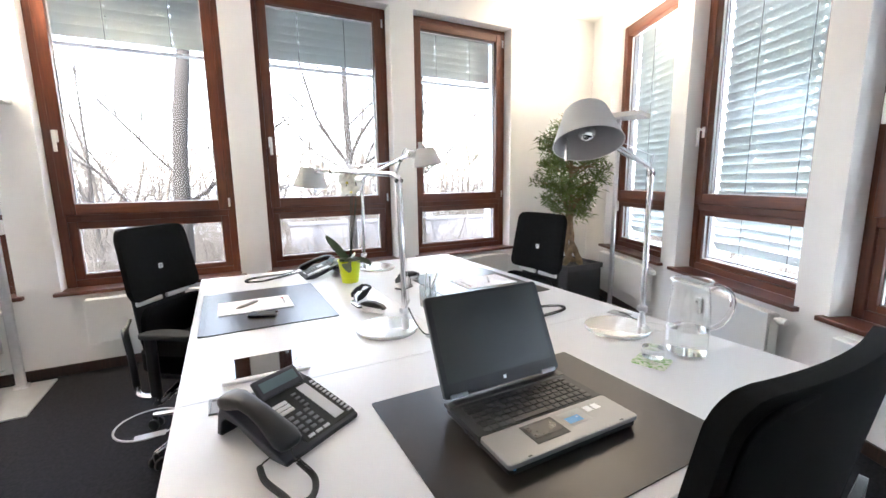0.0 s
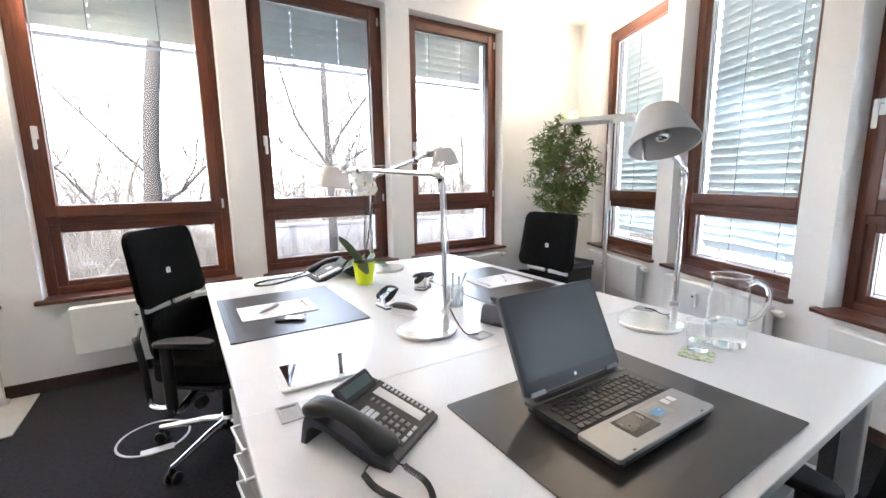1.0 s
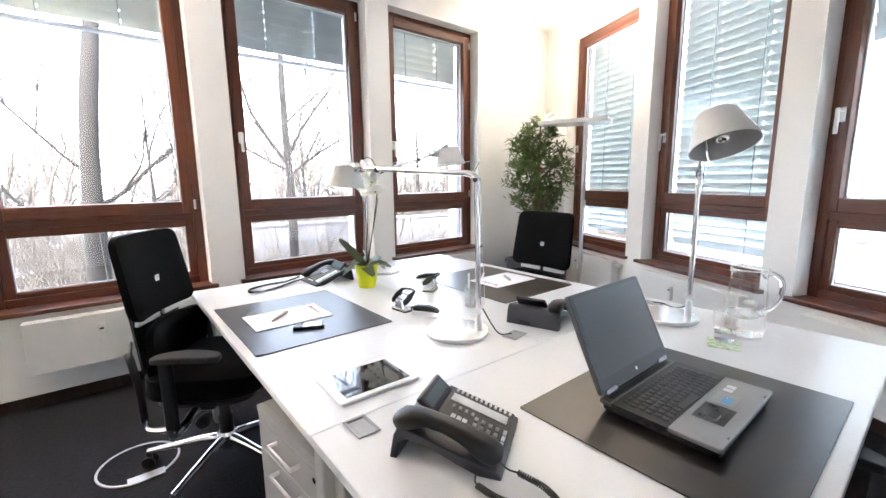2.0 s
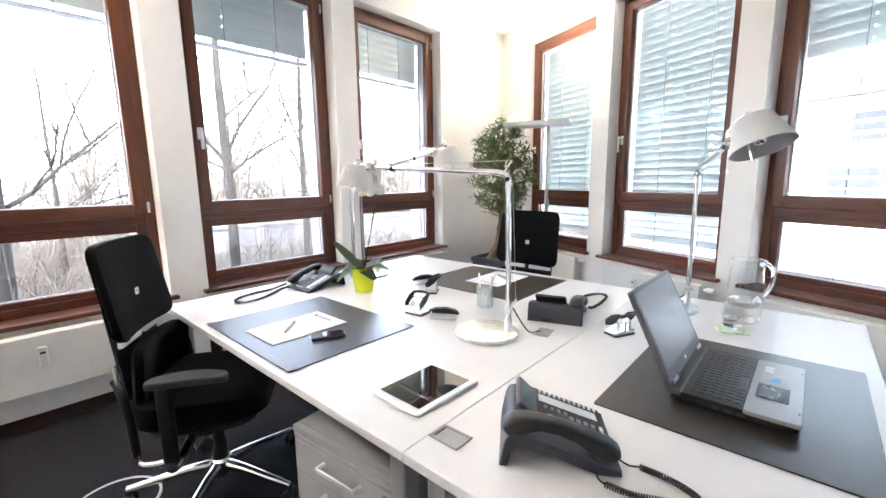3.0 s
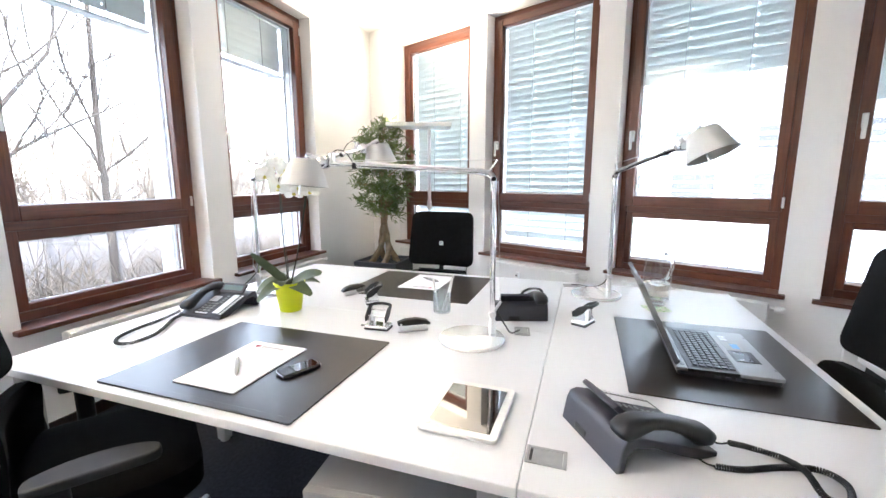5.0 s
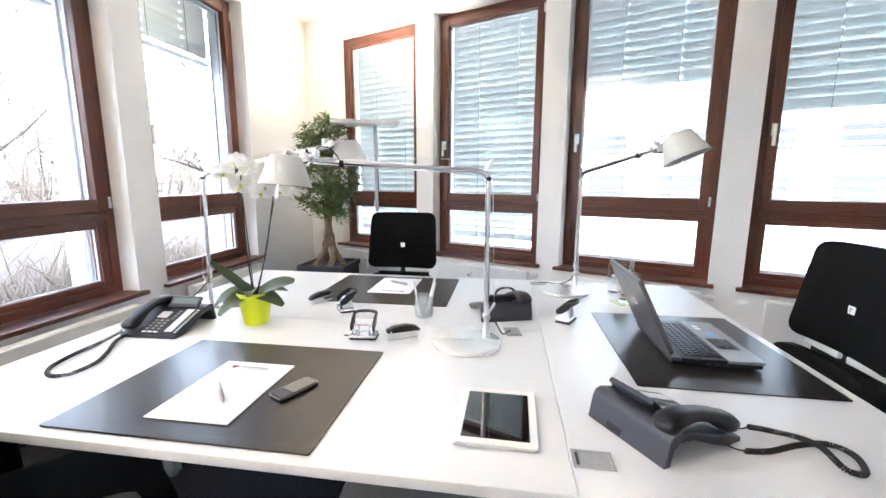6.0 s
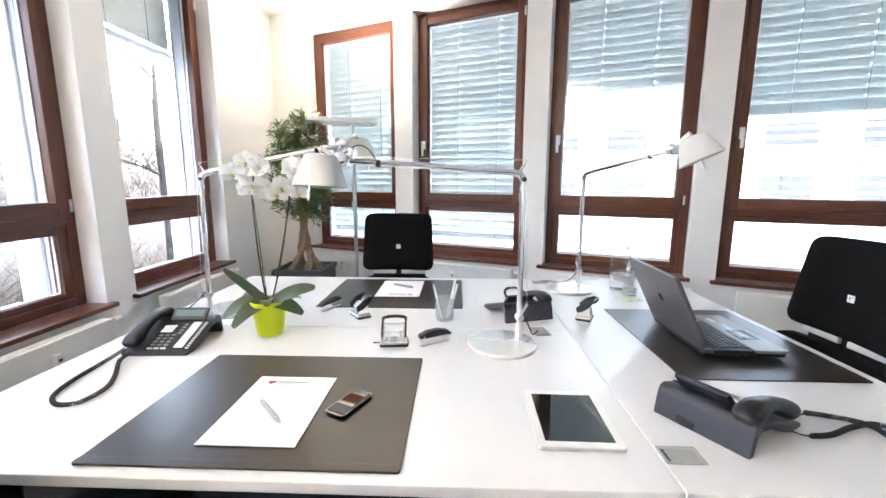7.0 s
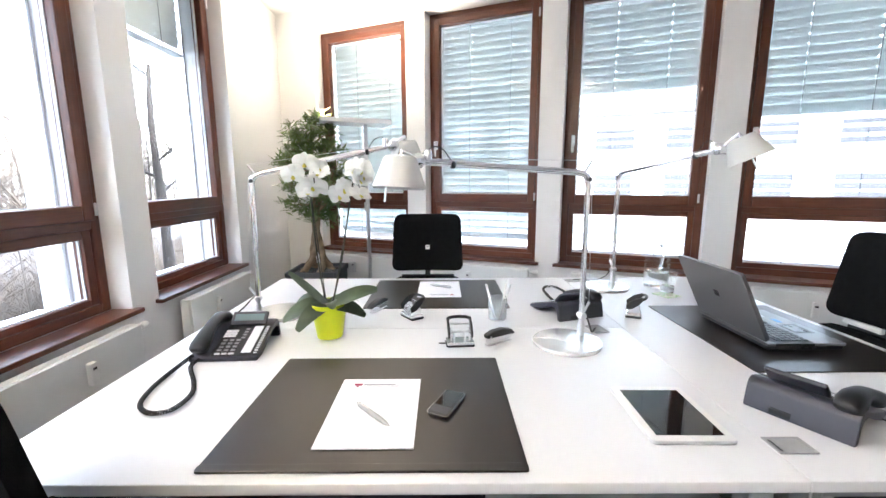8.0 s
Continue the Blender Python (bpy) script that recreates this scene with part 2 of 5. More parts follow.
def lathe(profile, seg=32, at=(0, 0, 0), m=None):
    """A turned body from (radius, height) pairs, about z."""
    bm = bmesh.new()
    rings = []
    for r, z in profile:
        if r < 1e-5:
            rings.append([bm.verts.new((0, 0, z))])
        else:
            rings.append([bm.verts.new((r * math.cos(a), r * math.sin(a), z)) for a in [2 * math.pi * i / seg for i in range(seg)]])
    for a, b in zip(rings, rings[1:]):
        for i in range(seg):
            j = (i + 1) % seg
            if len(a) == 1 and len(b) > 1:
                bm.faces.new((a[0], b[j], b[i]))
            elif len(b) == 1 and len(a) > 1:
                bm.faces.new((a[i], a[j], b[0]))
            elif len(a) > 1:
                bm.faces.new((a[i], a[j], b[j], b[i]))
    bmesh.ops.translate(bm, vec=at, verts=bm.verts)
    if m is not None:
        bm.transform(m)
    bmesh.ops.recalc_face_normals(bm, faces=bm.faces)
    return bm


def tube(points, radius, seg=10, closed=False):
    """A round rod along points; radius is one number or one for each point."""
    pts = [Vector(p) for p in points]
    n = len(pts)
    rad = radius if isinstance(radius, (list, tuple)) else [radius] * n
    bm = bmesh.new()
    rings, side = [], None
    for i, p in enumerate(pts):
        a, b = (pts[i - 1], pts[(i + 1) % n]) if closed else (pts[max(i - 1, 0)], pts[min(i + 1, n - 1)])
        d = (b - a).normalized()
        if side is None:
            side = d.cross(Vector((0, 0, 1)) if abs(d.z) < 0.9 else Vector((1, 0, 0))).normalized()
        side = (side - d * side.dot(d)).normalized()
        up = d.cross(side)
        rings.append([bm.verts.new(p + rad[i] * (side * math.cos(2 * math.pi * k / seg) + up * math.sin(2 * math.pi * k / seg))) for k in range(seg)])
    for a, b in zip(rings, rings[1:] + ([rings[0]] if closed else [])):
        for k in range(seg):
            j = (k + 1) % seg
            bm.faces.new((a[k], a[j], b[j], b[k]))
    if not closed:
        bm.faces.new(rings[0][::-1])
        bm.faces.new(rings[-1])
    bmesh.ops.recalc_face_normals(bm, faces=bm.faces)
    return bm


def prism(outline, z0, z1, bev=0.0, m=None):
    """An outline of (x, y) pairs raised from z0 to z1."""
    bm = bmesh.new()
    lo = [bm.verts.new((x, y, z0)) for x, y in outline]
    hi = [bm.verts.new((x, y, z1)) for x, y in outline]
    k = len(lo)
    bm.faces.new(lo[::-1])
    bm.faces.new(hi)
    for i in range(k):
        bm.faces.new((lo[i], lo[(i + 1) % k], hi[(i + 1) % k], hi[i]))
    bmesh.ops.recalc_face_normals(bm, faces=bm.faces)
    if bev:
        rim = [e for e in bm.edges if abs(e.verts[0].co.z - e.verts[1].co.z) < 1e-6]
        bmesh.ops.bevel(bm, geom=rim, offset=bev, segments=2, profile=0.5, affect="EDGES")
    if m is not None:
        bm.transform(m)
    return bm


def rounded(w, h, r, n=5):
    """The outline of a rectangle w by h about the origin with round corners."""
    out = []
    for cx, cy, a0 in ((w / 2 - r, h / 2 - r, 0), (-w / 2 + r, h / 2 - r, 90), (-w / 2 + r, -h / 2 + r, 180), (w / 2 - r, -h / 2 + r, 270)):
        out += [(cx + r * math.cos(radians(a0 + 90 * i / n)), cy + r * math.sin(radians(a0 + 90 * i / n))) for i in range(n + 1)]
    return out


def join(*bms):
    out = bmesh.new()
    for b in bms:
        me = bpy.data.meshes.new("joined")
        b.to_mesh(me)
        out.from_mesh(me)
        bpy.data.meshes.remove(me)
        b.free()
    return out


def weighted_normals(me, limit=0.6):
    """Shade by area: large flat faces stay flat and the rounding happens in the bevels."""
    faces = [(p.normal.copy(), p.area) for p in me.polygons]
    around = [[] for _ in me.vertices]
    for p in me.polygons:
        for v in p.vertices:
            around[v].append(p.index)
    out = []
    for p in me.polygons:
        n0 = p.normal
        for v in p.vertices:
            n = Vector((0, 0, 0))
            for k in around[v]:
                if faces[k][0].dot(n0) > limit:
                    n += faces[k][0] * faces[k][1]
            out.append(n.normalized() if n.length > 1e-14 else n0.copy())
    me.normals_split_custom_set(out)


def mesh_of(name, bm, mat, smooth=True):
    """Mesh data of a bmesh; mat is one material, or two for faces of index 0 and 1."""
    me = bpy.data.meshes.new(name)
    bm.to_mesh(me)
    bm.free()
    for m in mat if isinstance(mat, tuple) else (mat,):
        me.materials.append(m)
    if smooth:
        me.polygons.foreach_set("use_smooth", [True] * len(me.polygons))
        weighted_normals(me)
    return me


def part(name, bm, mat, parent, label="", smooth=True):
    """One mesh object under a thing or under a part."""
    ob = new(name, mesh_of(name, bm, mat, smooth))
    ob.parent = parent
    return tagged(ob, label)


def piece(name, mesh, parent, m=None):
    """One of many alike pieces on shared mesh data."""
    ob = new(name, mesh)
    ob.parent = parent
    if m is not None:
        ob.matrix_basis = m
    return ob


def thing(name, m, label, category, group="", kind=""):
    ob = new(name)
    ob.empty_display_size = 0.1
    ob.matrix_basis = m
    return tagged(ob, label, category, group, kind)


def solid(name, bm, mat, label, category, kind="", m=None, smooth=True, group=""):
    ob = new(name, mesh_of(name, bm, mat, smooth))
    if m is not None:
        ob.matrix_basis = m
    return tagged(ob, label, category, group, kind)


def smooth_path(points, n=8):
    """Points on a smooth curve through the given ones."""
    p = [Vector(q) for q in points]
    p = [2 * p[0] - p[1]] + p + [2 * p[-1] - p[-2]]
    out = []
    for i in range(1, len(p) - 2):
        a, b, c, d = p[i - 1:i + 3]
        for k in range(n):
            t = k / n
            out.append(0.5 * ((2 * b) + (c - a) * t + (2 * a - 5 * b + 4 * c - d) * t * t + (3 * b - a - 3 * c + d) * t ** 3))
    return out + [p[-2]]

# ---- the room ----
CEIL = 3.02
TURN_E = 23.6                                   # the east wall leans this far from the y axis
CORNER = (3.870, 3.63)
# South and west walls are unseen, set close in to bounce light back.
SOUTH, WEST = -1.35, -2.75
NORTH_M = pose(0, 3.63, 0)                      # wall frames: x along the wall, y outwards, z up
EAST_M = pose(*CORNER, 0, 0, 0, -90 - TURN_E)
EAST_LEN = (CORNER[1] - SOUTH) / math.cos(radians(TURN_E))
OPEN_Z = (0.565, 2.80)
NORTH_GLASS = [(-2.233, -1.363), (-0.905, -0.032), (0.427, 1.298), (1.757, 2.605)]
EAST_GLASS = [(0.594 + 1.2565 * i, 0.594 + 1.2565 * i + 0.845) for i in range(4)]


def wall_with_openings(u0, u1, height, thick, openings):
    """A thick wall with clean rectangular holes, inner face at y = 0."""
    us = sorted({u0, u1, *[u for o in openings for u in o[:2]]})
    zs = sorted({0.0, height, *[z for o in openings for z in o[2:]]})

    def full(i, j):
        if not (0 <= i < len(us) - 1 and 0 <= j < len(zs) - 1):
            return False
        u, z = (us[i] + us[i + 1]) / 2, (zs[j] + zs[j + 1]) / 2
        return not any(a < u < b and c < z < d for a, b, c, d in openings)

    bm = bmesh.new()
    seen = {}

    def v(u, y, z):
        key = (round(u, 5), round(y, 5), round(z, 5))
        if key not in seen:
            seen[key] = bm.verts.new(key)
        return seen[key]

    for i in range(len(us) - 1):
        for j in range(len(zs) - 1):
            if not full(i, j):
                continue
            a, b, c, d = us[i], us[i + 1], zs[j], zs[j + 1]
            bm.faces.new((v(a, 0, c), v(b, 0, c), v(b, 0, d), v(a, 0, d)))
            bm.faces.new((v(b, thick, c), v(a, thick, c), v(a, thick, d), v(b, thick, d)))
            if not full(i - 1, j):
                bm.faces.new((v(a, thick, c), v(a, 0, c), v(a, 0, d), v(a, thick, d)))
            if not full(i + 1, j):
                bm.faces.new((v(b, 0, c), v(b, thick, c), v(b, thick, d), v(b, 0, d)))
            if not full(i, j - 1):
                bm.faces.new((v(a, thick, c), v(b, thick, c), v(b, 0, c), v(a, 0, c)))
            if not full(i, j + 1):
                bm.faces.new((v(a, 0, d), v(b, 0, d), v(b, thick, d), v(a, thick, d)))
    bmesh.ops.recalc_face_normals(bm, faces=bm.faces)
    return bm


BORDER = 0.118
north_open = [(a - BORDER, b + BORDER, *OPEN_Z) for a, b in NORTH_GLASS]
east_open = [(a - BORDER + 0.01, b + BORDER - 0.01, *OPEN_Z) for a, b in EAST_GLASS]
solid("wall_north", wall_with_openings(WEST - 0.3, CORNER[0] + 0.14, CEIL, 0.50, north_open), M_WALL, "white painted plaster wall with four tall window openings", "wall", "structure", NORTH_M, smooth=False)
solid("wall_east", wall_with_openings(0.0, EAST_LEN, CEIL, 0.46, east_open), M_WALL, "white painted slanting wall with tall window openings", "wall", "structure", EAST_M, smooth=False)
south_end = EAST_M @ Vector((EAST_LEN, 0, 0))
solid("wall_south", span(WEST - 0.3, south_end.x + 0.4, SOUTH - 0.25, SOUTH, 0, CEIL), M_WALL, "unseen white wall closing the room behind the desks", "wall", "structure", smooth=False)
solid("wall_west", span(WEST - 0.25, WEST, SOUTH, 3.63, 0, CEIL), M_WALL, "unseen white wall closing the room at the side", "wall", "structure", smooth=False)
plan = [(WEST - 0.3, SOUTH - 0.3), (south_end.x + 0.55, SOUTH - 0.3), (CORNER[0] + 0.5, 3.63), (CORNER[0] + 0.5, 4.15), (WEST - 0.3, 4.15)]
solid("floor", prism(plan, -0.25, 0.0), M_CARPET, "dark anthracite short-pile office carpet", "floor", "structure", smooth=False)
solid("ceiling", prism(plan, CEIL, CEIL + 0.3), M_CEIL, "plain white painted ceiling", "ceiling", "structure", smooth=False)
nb = thing("baseboard", NORTH_M, "dark wooden skirting board along the window wall", "baseboard", kind="structure")
part("board", span(WEST + 0.002, CORNER[0] - 0.01, -0.016, -0.002, 0.0, 0.07, 0.003), M_WOOD_DARK, nb)
eb = thing("baseboard", EAST_M, "dark wooden skirting board along the slanting wall", "baseboard", kind="structure")
part("board", span(0.01, EAST_LEN, -0.016, -0.002, 0.0, 0.07, 0.003), M_WOOD_DARK, eb)


def frame_bars(u0, u1, z0, z1, w, y0, y1, bev, bottom=None):
    """Four mitred-looking bars round a rectangle, butted end to end."""
    b = bottom or w
    return join(span(u0, u0 + w, y0, y1, z0, z1, bev), span(u1 - w, u1, y0, y1, z0, z1, bev),
                rail(u0 + w, u1 - w, y0 + 0.001, y1 - 0.001, z1 - w, z1, bev), rail(u0 + w, u1 - w, y0 + 0.001, y1 - 0.001, z0, z0 + b, bev))


def rail(*size):
    """A lying bar, its faces marked for the second material, whose grain lies along it."""
    bm = span(*size)
    for f in bm.faces:
        f.material_index = 1
    return bm


def add_window(number, wall_m, g0, g1, border):
    """A mahogany window: tall sash with a handle over a fixed lower light. y = 0 is the wall's inner face."""
    u0, u1 = g0 - border, g1 + border
    z0, z1 = OPEN_Z
    win = thing("window_%d" % number, wall_m, "reddish mahogany window with a tall sash over a low fixed light", "window", kind="structure")
    fr = part("window_frame", join(frame_bars(u0 + 0.001, u1 - 0.001, z0 + 0.018, z1 - 0.001, 0.055, 0.118, 0.205, 0.004, 0.05),
                                   rail(u0 + 0.056, u1 - 0.056, 0.120, 0.204, 1.045, 1.100, 0.004)), (M_WOOD, M_WOOD_RAIL), win)
    s0, s1 = u0 + 0.045, u1 - 0.045
    part("sash", frame_bars(s0, s1, 1.092, z1 - 0.045, g0 - s0 - 0.002, 0.100, 0.180, 0.006, 0.078), (M_WOOD, M_WOOD_RAIL), win)
    part("lower_bead", frame_bars(u0 + 0.056, u1 - 0.056, z0 + 0.069, 1.044, g0 - u0 - 0.066, 0.132, 0.190, 0.004, 0.035), (M_WOOD, M_WOOD_RAIL), win)
    part("glazing_seal", join(frame_bars(g0 - 0.003, g1 + 0.003, 1.167, z1 - 0.117, 0.007, 0.148, 0.166, 0.0),
                              frame_bars(g0 - 0.011, g1 + 0.011, z0 + 0.103, 1.034, 0.007, 0.152, 0.166, 0.0)), (M_SEAL, M_SEAL), win, "pale glazing seal")
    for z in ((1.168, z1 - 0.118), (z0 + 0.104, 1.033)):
        p = part("pane", span(g0 - 0.001, g1 + 0.001, 0.157, 0.160, *z), M_PANE, win, "window pane tinted to dim the view outside", smooth=False)
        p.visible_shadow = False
    x = s0 + 0.030
    part("handle", join(span(x - 0.014, x + 0.014, 0.090, 0.100, 1.585, 1.665, 0.004), lathe([(0.009, 0), (0.009, 0.034)], 12, m=pose(x, 0.092, 1.645, 90)),
                        span(x - 0.011, x + 0.011, 0.046, 0.060, 1.520, 1.660, 0.006)), M_WHITE, win, "white window handle")
    for z in (1.15, z1 - 0.13):
        part("hinge", join(lathe([(0, -0.035), (0.008, -0.033), (0.008, 0.033), (0, 0.035)], 10, at=(s1 + 0.004, 0.096, z))), M_ALU, win)
    part("window_sill", span(u0 - 0.035, u1 + 0.035, -0.045, 0.117, z0 - 0.006, z0 + 0.020, 0.005), M_SILLWOOD, win, "dark varnished wooden sill")
    part("outer_ledge", span(u0 + 0.001, u1 - 0.001, 0.207, 0.53, z0 + 0.001, z0 + 0.018, 0.003), M_ALU, win)
    return win


def slat_mesh(name, width, tilt, holes):
    """One curved metal slat, as long as width, tilted by degrees about its length, with a small cord slot at each of holes."""
    bm = bmesh.new()
    n, chord, sag, thick = 8, 0.080, 0.0035, 0.0012
    ca, sa = math.cos(radians(tilt)), math.sin(radians(tilt))

    def at(x, k, lift):
        s = -0.5 + k / n
        y, z = s * chord, sag * (0.25 - s * s) * 4 - sag / 2 + lift
        return bm.verts.new((x, y * ca - z * sa, y * sa + z * ca))

    xs = [-width / 2]
    for h in holes:
        xs += [h + 0.004, h + 0.013]
    xs.append(width / 2)
    top = [[at(x, k, thick) for k in range(n + 1)] for x in xs]
    low = [[at(x, k, 0.0) for k in range(n + 1)] for x in xs]
    for i in range(len(xs) - 1):
        for k in range(n):
            if i % 2 == 1 and k == 4:
                continue
            bm.faces.new((top[i][k], top[i + 1][k], top[i + 1][k + 1], top[i][k + 1]))
            bm.faces.new((low[i][k], low[i][k + 1], low[i + 1][k + 1], low[i + 1][k]))
        for k in (0, n):
            bm.faces.new((top[i][k], low[i][k], low[i + 1][k], top[i + 1][k]))
    for i in (0, len(xs) - 1):
        bm.faces.new(top[i] + low[i][::-1])
    bmesh.ops.recalc_face_normals(bm, faces=bm.faces)
    return mesh_of(name, bm, M_SLAT)


def add_blind(wall_m, g0, g1, bottom, label, bands, drop=0.069, rnd=None, y=0.34, extra=0.0):
    """An outside venetian blind; bands are (lowest z, tilt) from the top down."""
    uc, w = (g0 + g1) / 2, g1 - g0 + 0.02 + extra
    bl = thing("venetian_blind", wall_m, label, "blind", "outside blinds")
    part("head_rail", span(uc - w / 2, uc + w / 2, y - 0.04, y + 0.04, 2.73, 2.795, 0.003), M_SLAT, bl)
    meshes = {}
    z = 2.70
    while z > bottom + 0.05:
        tilt = next(t for lo, t in bands if z >= lo)
        if tilt not in meshes:
            meshes[tilt] = slat_mesh("slat", w - 0.05, tilt, (-0.20 * (g1 - g0), 0.26 * (g1 - g0)))
        piece("slat", meshes[tilt], bl, pose(uc, y, z, rnd.uniform(-1.5, 1.5), rnd.uniform(-0.12, 0.12), 0))
        z -= drop
    part("bottom_rail", span(uc - w / 2 + 0.025, uc + w / 2 - 0.025, y - 0.04, y + 0.04, bottom, bottom + 0.014, 0.004), M_SLAT, bl)
    for f in (0.30, 0.76):
        x = g0 + f * (g1 - g0)
        part("ladder_tape", join(tube([(x, y - 0.044, bottom), (x, y - 0.044, 2.73)], 0.0024, 5), tube([(x, y + 0.044, bottom), (x, y + 0.044, 2.73)], 0.0016, 5)), M_TAPE, bl)
    for u in (g0 - 0.03 - extra / 2, g1 + 0.012 + extra / 2):
        part("guide_rail", span(u, u + 0.018, y - 0.015, y + 0.015, 0.60, 2.73), M_ALU, bl)
    return bl


rng = random.Random(4)
for i, (a, b) in enumerate(NORTH_GLASS):
    add_window(i + 1, NORTH_M, a, b, BORDER)
    add_blind(NORTH_M, a, b, (2.31, 2.27, 2.27, 2.27)[i], "grey outside venetian blind drawn up to the top of the window", ((0.0, -79),), drop=0.066, rnd=rng, extra=0.17)
east_bands = (((1.06, -72), (0.0, -58)), ((1.06, -72), (0.0, -56)), ((2.03, -74), (0.0, -12)), ((1.76, -74), (0.0, -14)))
for i, (a, b) in enumerate(EAST_GLASS):
    add_window(i + 5, EAST_M, a, b, BORDER - 0.01)
    add_blind(EAST_M, a, b, 0.66, "pale grey outside venetian blind let down with its lower slats open", east_bands[i], rnd=rng, y=0.275, extra=0.13, drop=0.0645)

# ---- desks ----
TOP = 0.733                                     # height of the desk tops


def add_desk(name, x0, x1, y0, y1, label):
    d = thing(name, pose((x0 + x1) / 2, (y0 + y1) / 2, 0), label, "desk", "desks pushed together")
    w, l = x1 - x0, y1 - y0
    part("desktop", box(w, l, 0.025, (0, 0, TOP - 0.0125), 0.003), M_DESK, d)
    part("underframe", join(box(w - 0.16, 0.04, 0.05, (0, l / 2 - 0.10, TOP - 0.051)), box(w - 0.16, 0.04, 0.05, (0, -l / 2 + 0.10, TOP - 0.051))), M_SILVER, d)
    for sx in (-1, 1):
        for sy in (-1, 1):
            part("leg", join(box(0.05, 0.05, TOP - 0.033, (sx * (w / 2 - 0.06), sy * (l / 2 - 0.06), (TOP - 0.026) / 2 + 0.006), 0.006),
                             lathe([(0.022, 0.0), (0.022, 0.012)], 12, at=(sx * (w / 2 - 0.06), sy * (l / 2 - 0.06), 0))), M_SILVER, d)
    return d


DX0, DX1, DXM = -0.155, 1.510, 0.678
DY0, DYM, DY1 = 0.395, 1.183, 2.815
add_desk("desk", DX0, DXM - 0.0006, DYM + 0.0004, DY1, "white laminate office desk in a pushed-together group")
add_desk("desk", DXM + 0.0006, DX1, DYM + 0.0004, DY1, "white laminate office desk by the window corner")
add_desk("desk", DX0, DX1, DY0, DYM - 0.0004, "white laminate office desk set across the ends of two others")


def add_mat(cx, cy, rz, rim=False):
    """A writing pad 0.655 by 0.525, thicker rim along the user's edge."""
    m = thing("desk_mat", pose(cx, cy, TOP + 0.0005, 0, 0, rz), "black leather-look desk mat lying on the white desk", "desk mat", "desk mats")
    part("pad", prism(rounded(0.655, 0.525, 0.006, 3), 0, 0.0035, 0.001), M_LEATHER, m)
    if rim:
        part("rim", prism(rounded(0.655, 0.022, 0.006, 3), 0.0036, 0.0056, 0.0008, m=pose(0, -0.2515, 0)), M_LEATHER, m)
    return m


MATZ = TOP + 0.0045
add_mat(0.135, 2.037, -90, True)
add_mat(0.616, 0.693, 0)
add_mat(1.185, 1.905, 90)


# ---- office chairs ----
def curved_pad(w, h, t, r, bow, lean, n=17, taper=0.0):
    """An upright cushion in the y-z plane facing +x: w wide, h high, t thick, its face bowed forward at the sides by bow and the whole tilted back by lean."""
    bm = bmesh.new()
    bmesh.ops.create_cube(bm, size=1)
    bmesh.ops.subdivide_edges(bm, edges=bm.edges[:], cuts=n, use_grid_fill=True)
    for v in bm.verts:
        x, y, z = v.co
        yy, zz = y * w, z * h
        # round the outline
        ay, az = abs(yy) - (w / 2 - r), abs(zz) - (h / 2 - r)
        if ay > 0 and az > 0:
            k = r * max(ay, az) / (r * math.hypot(ay, az)) if math.hypot(ay, az) else 1
            yy = math.copysign(w / 2 - r + ay * k, yy)
            zz = math.copysign(h / 2 - r + az * k, zz)
        edge = max(abs(y), abs(z)) * 2
        xx = x * t * (1.0 - 0.45 * max(0.0, edge - 0.75) / 0.25)
        yy *= 1 - taper * (zz / h + 0.5)
        xx += bow * (2 * yy / w) ** 2
        xx -= math.tan(radians(lean)) * zz
        v.co = (xx, yy, zz)
    return bm


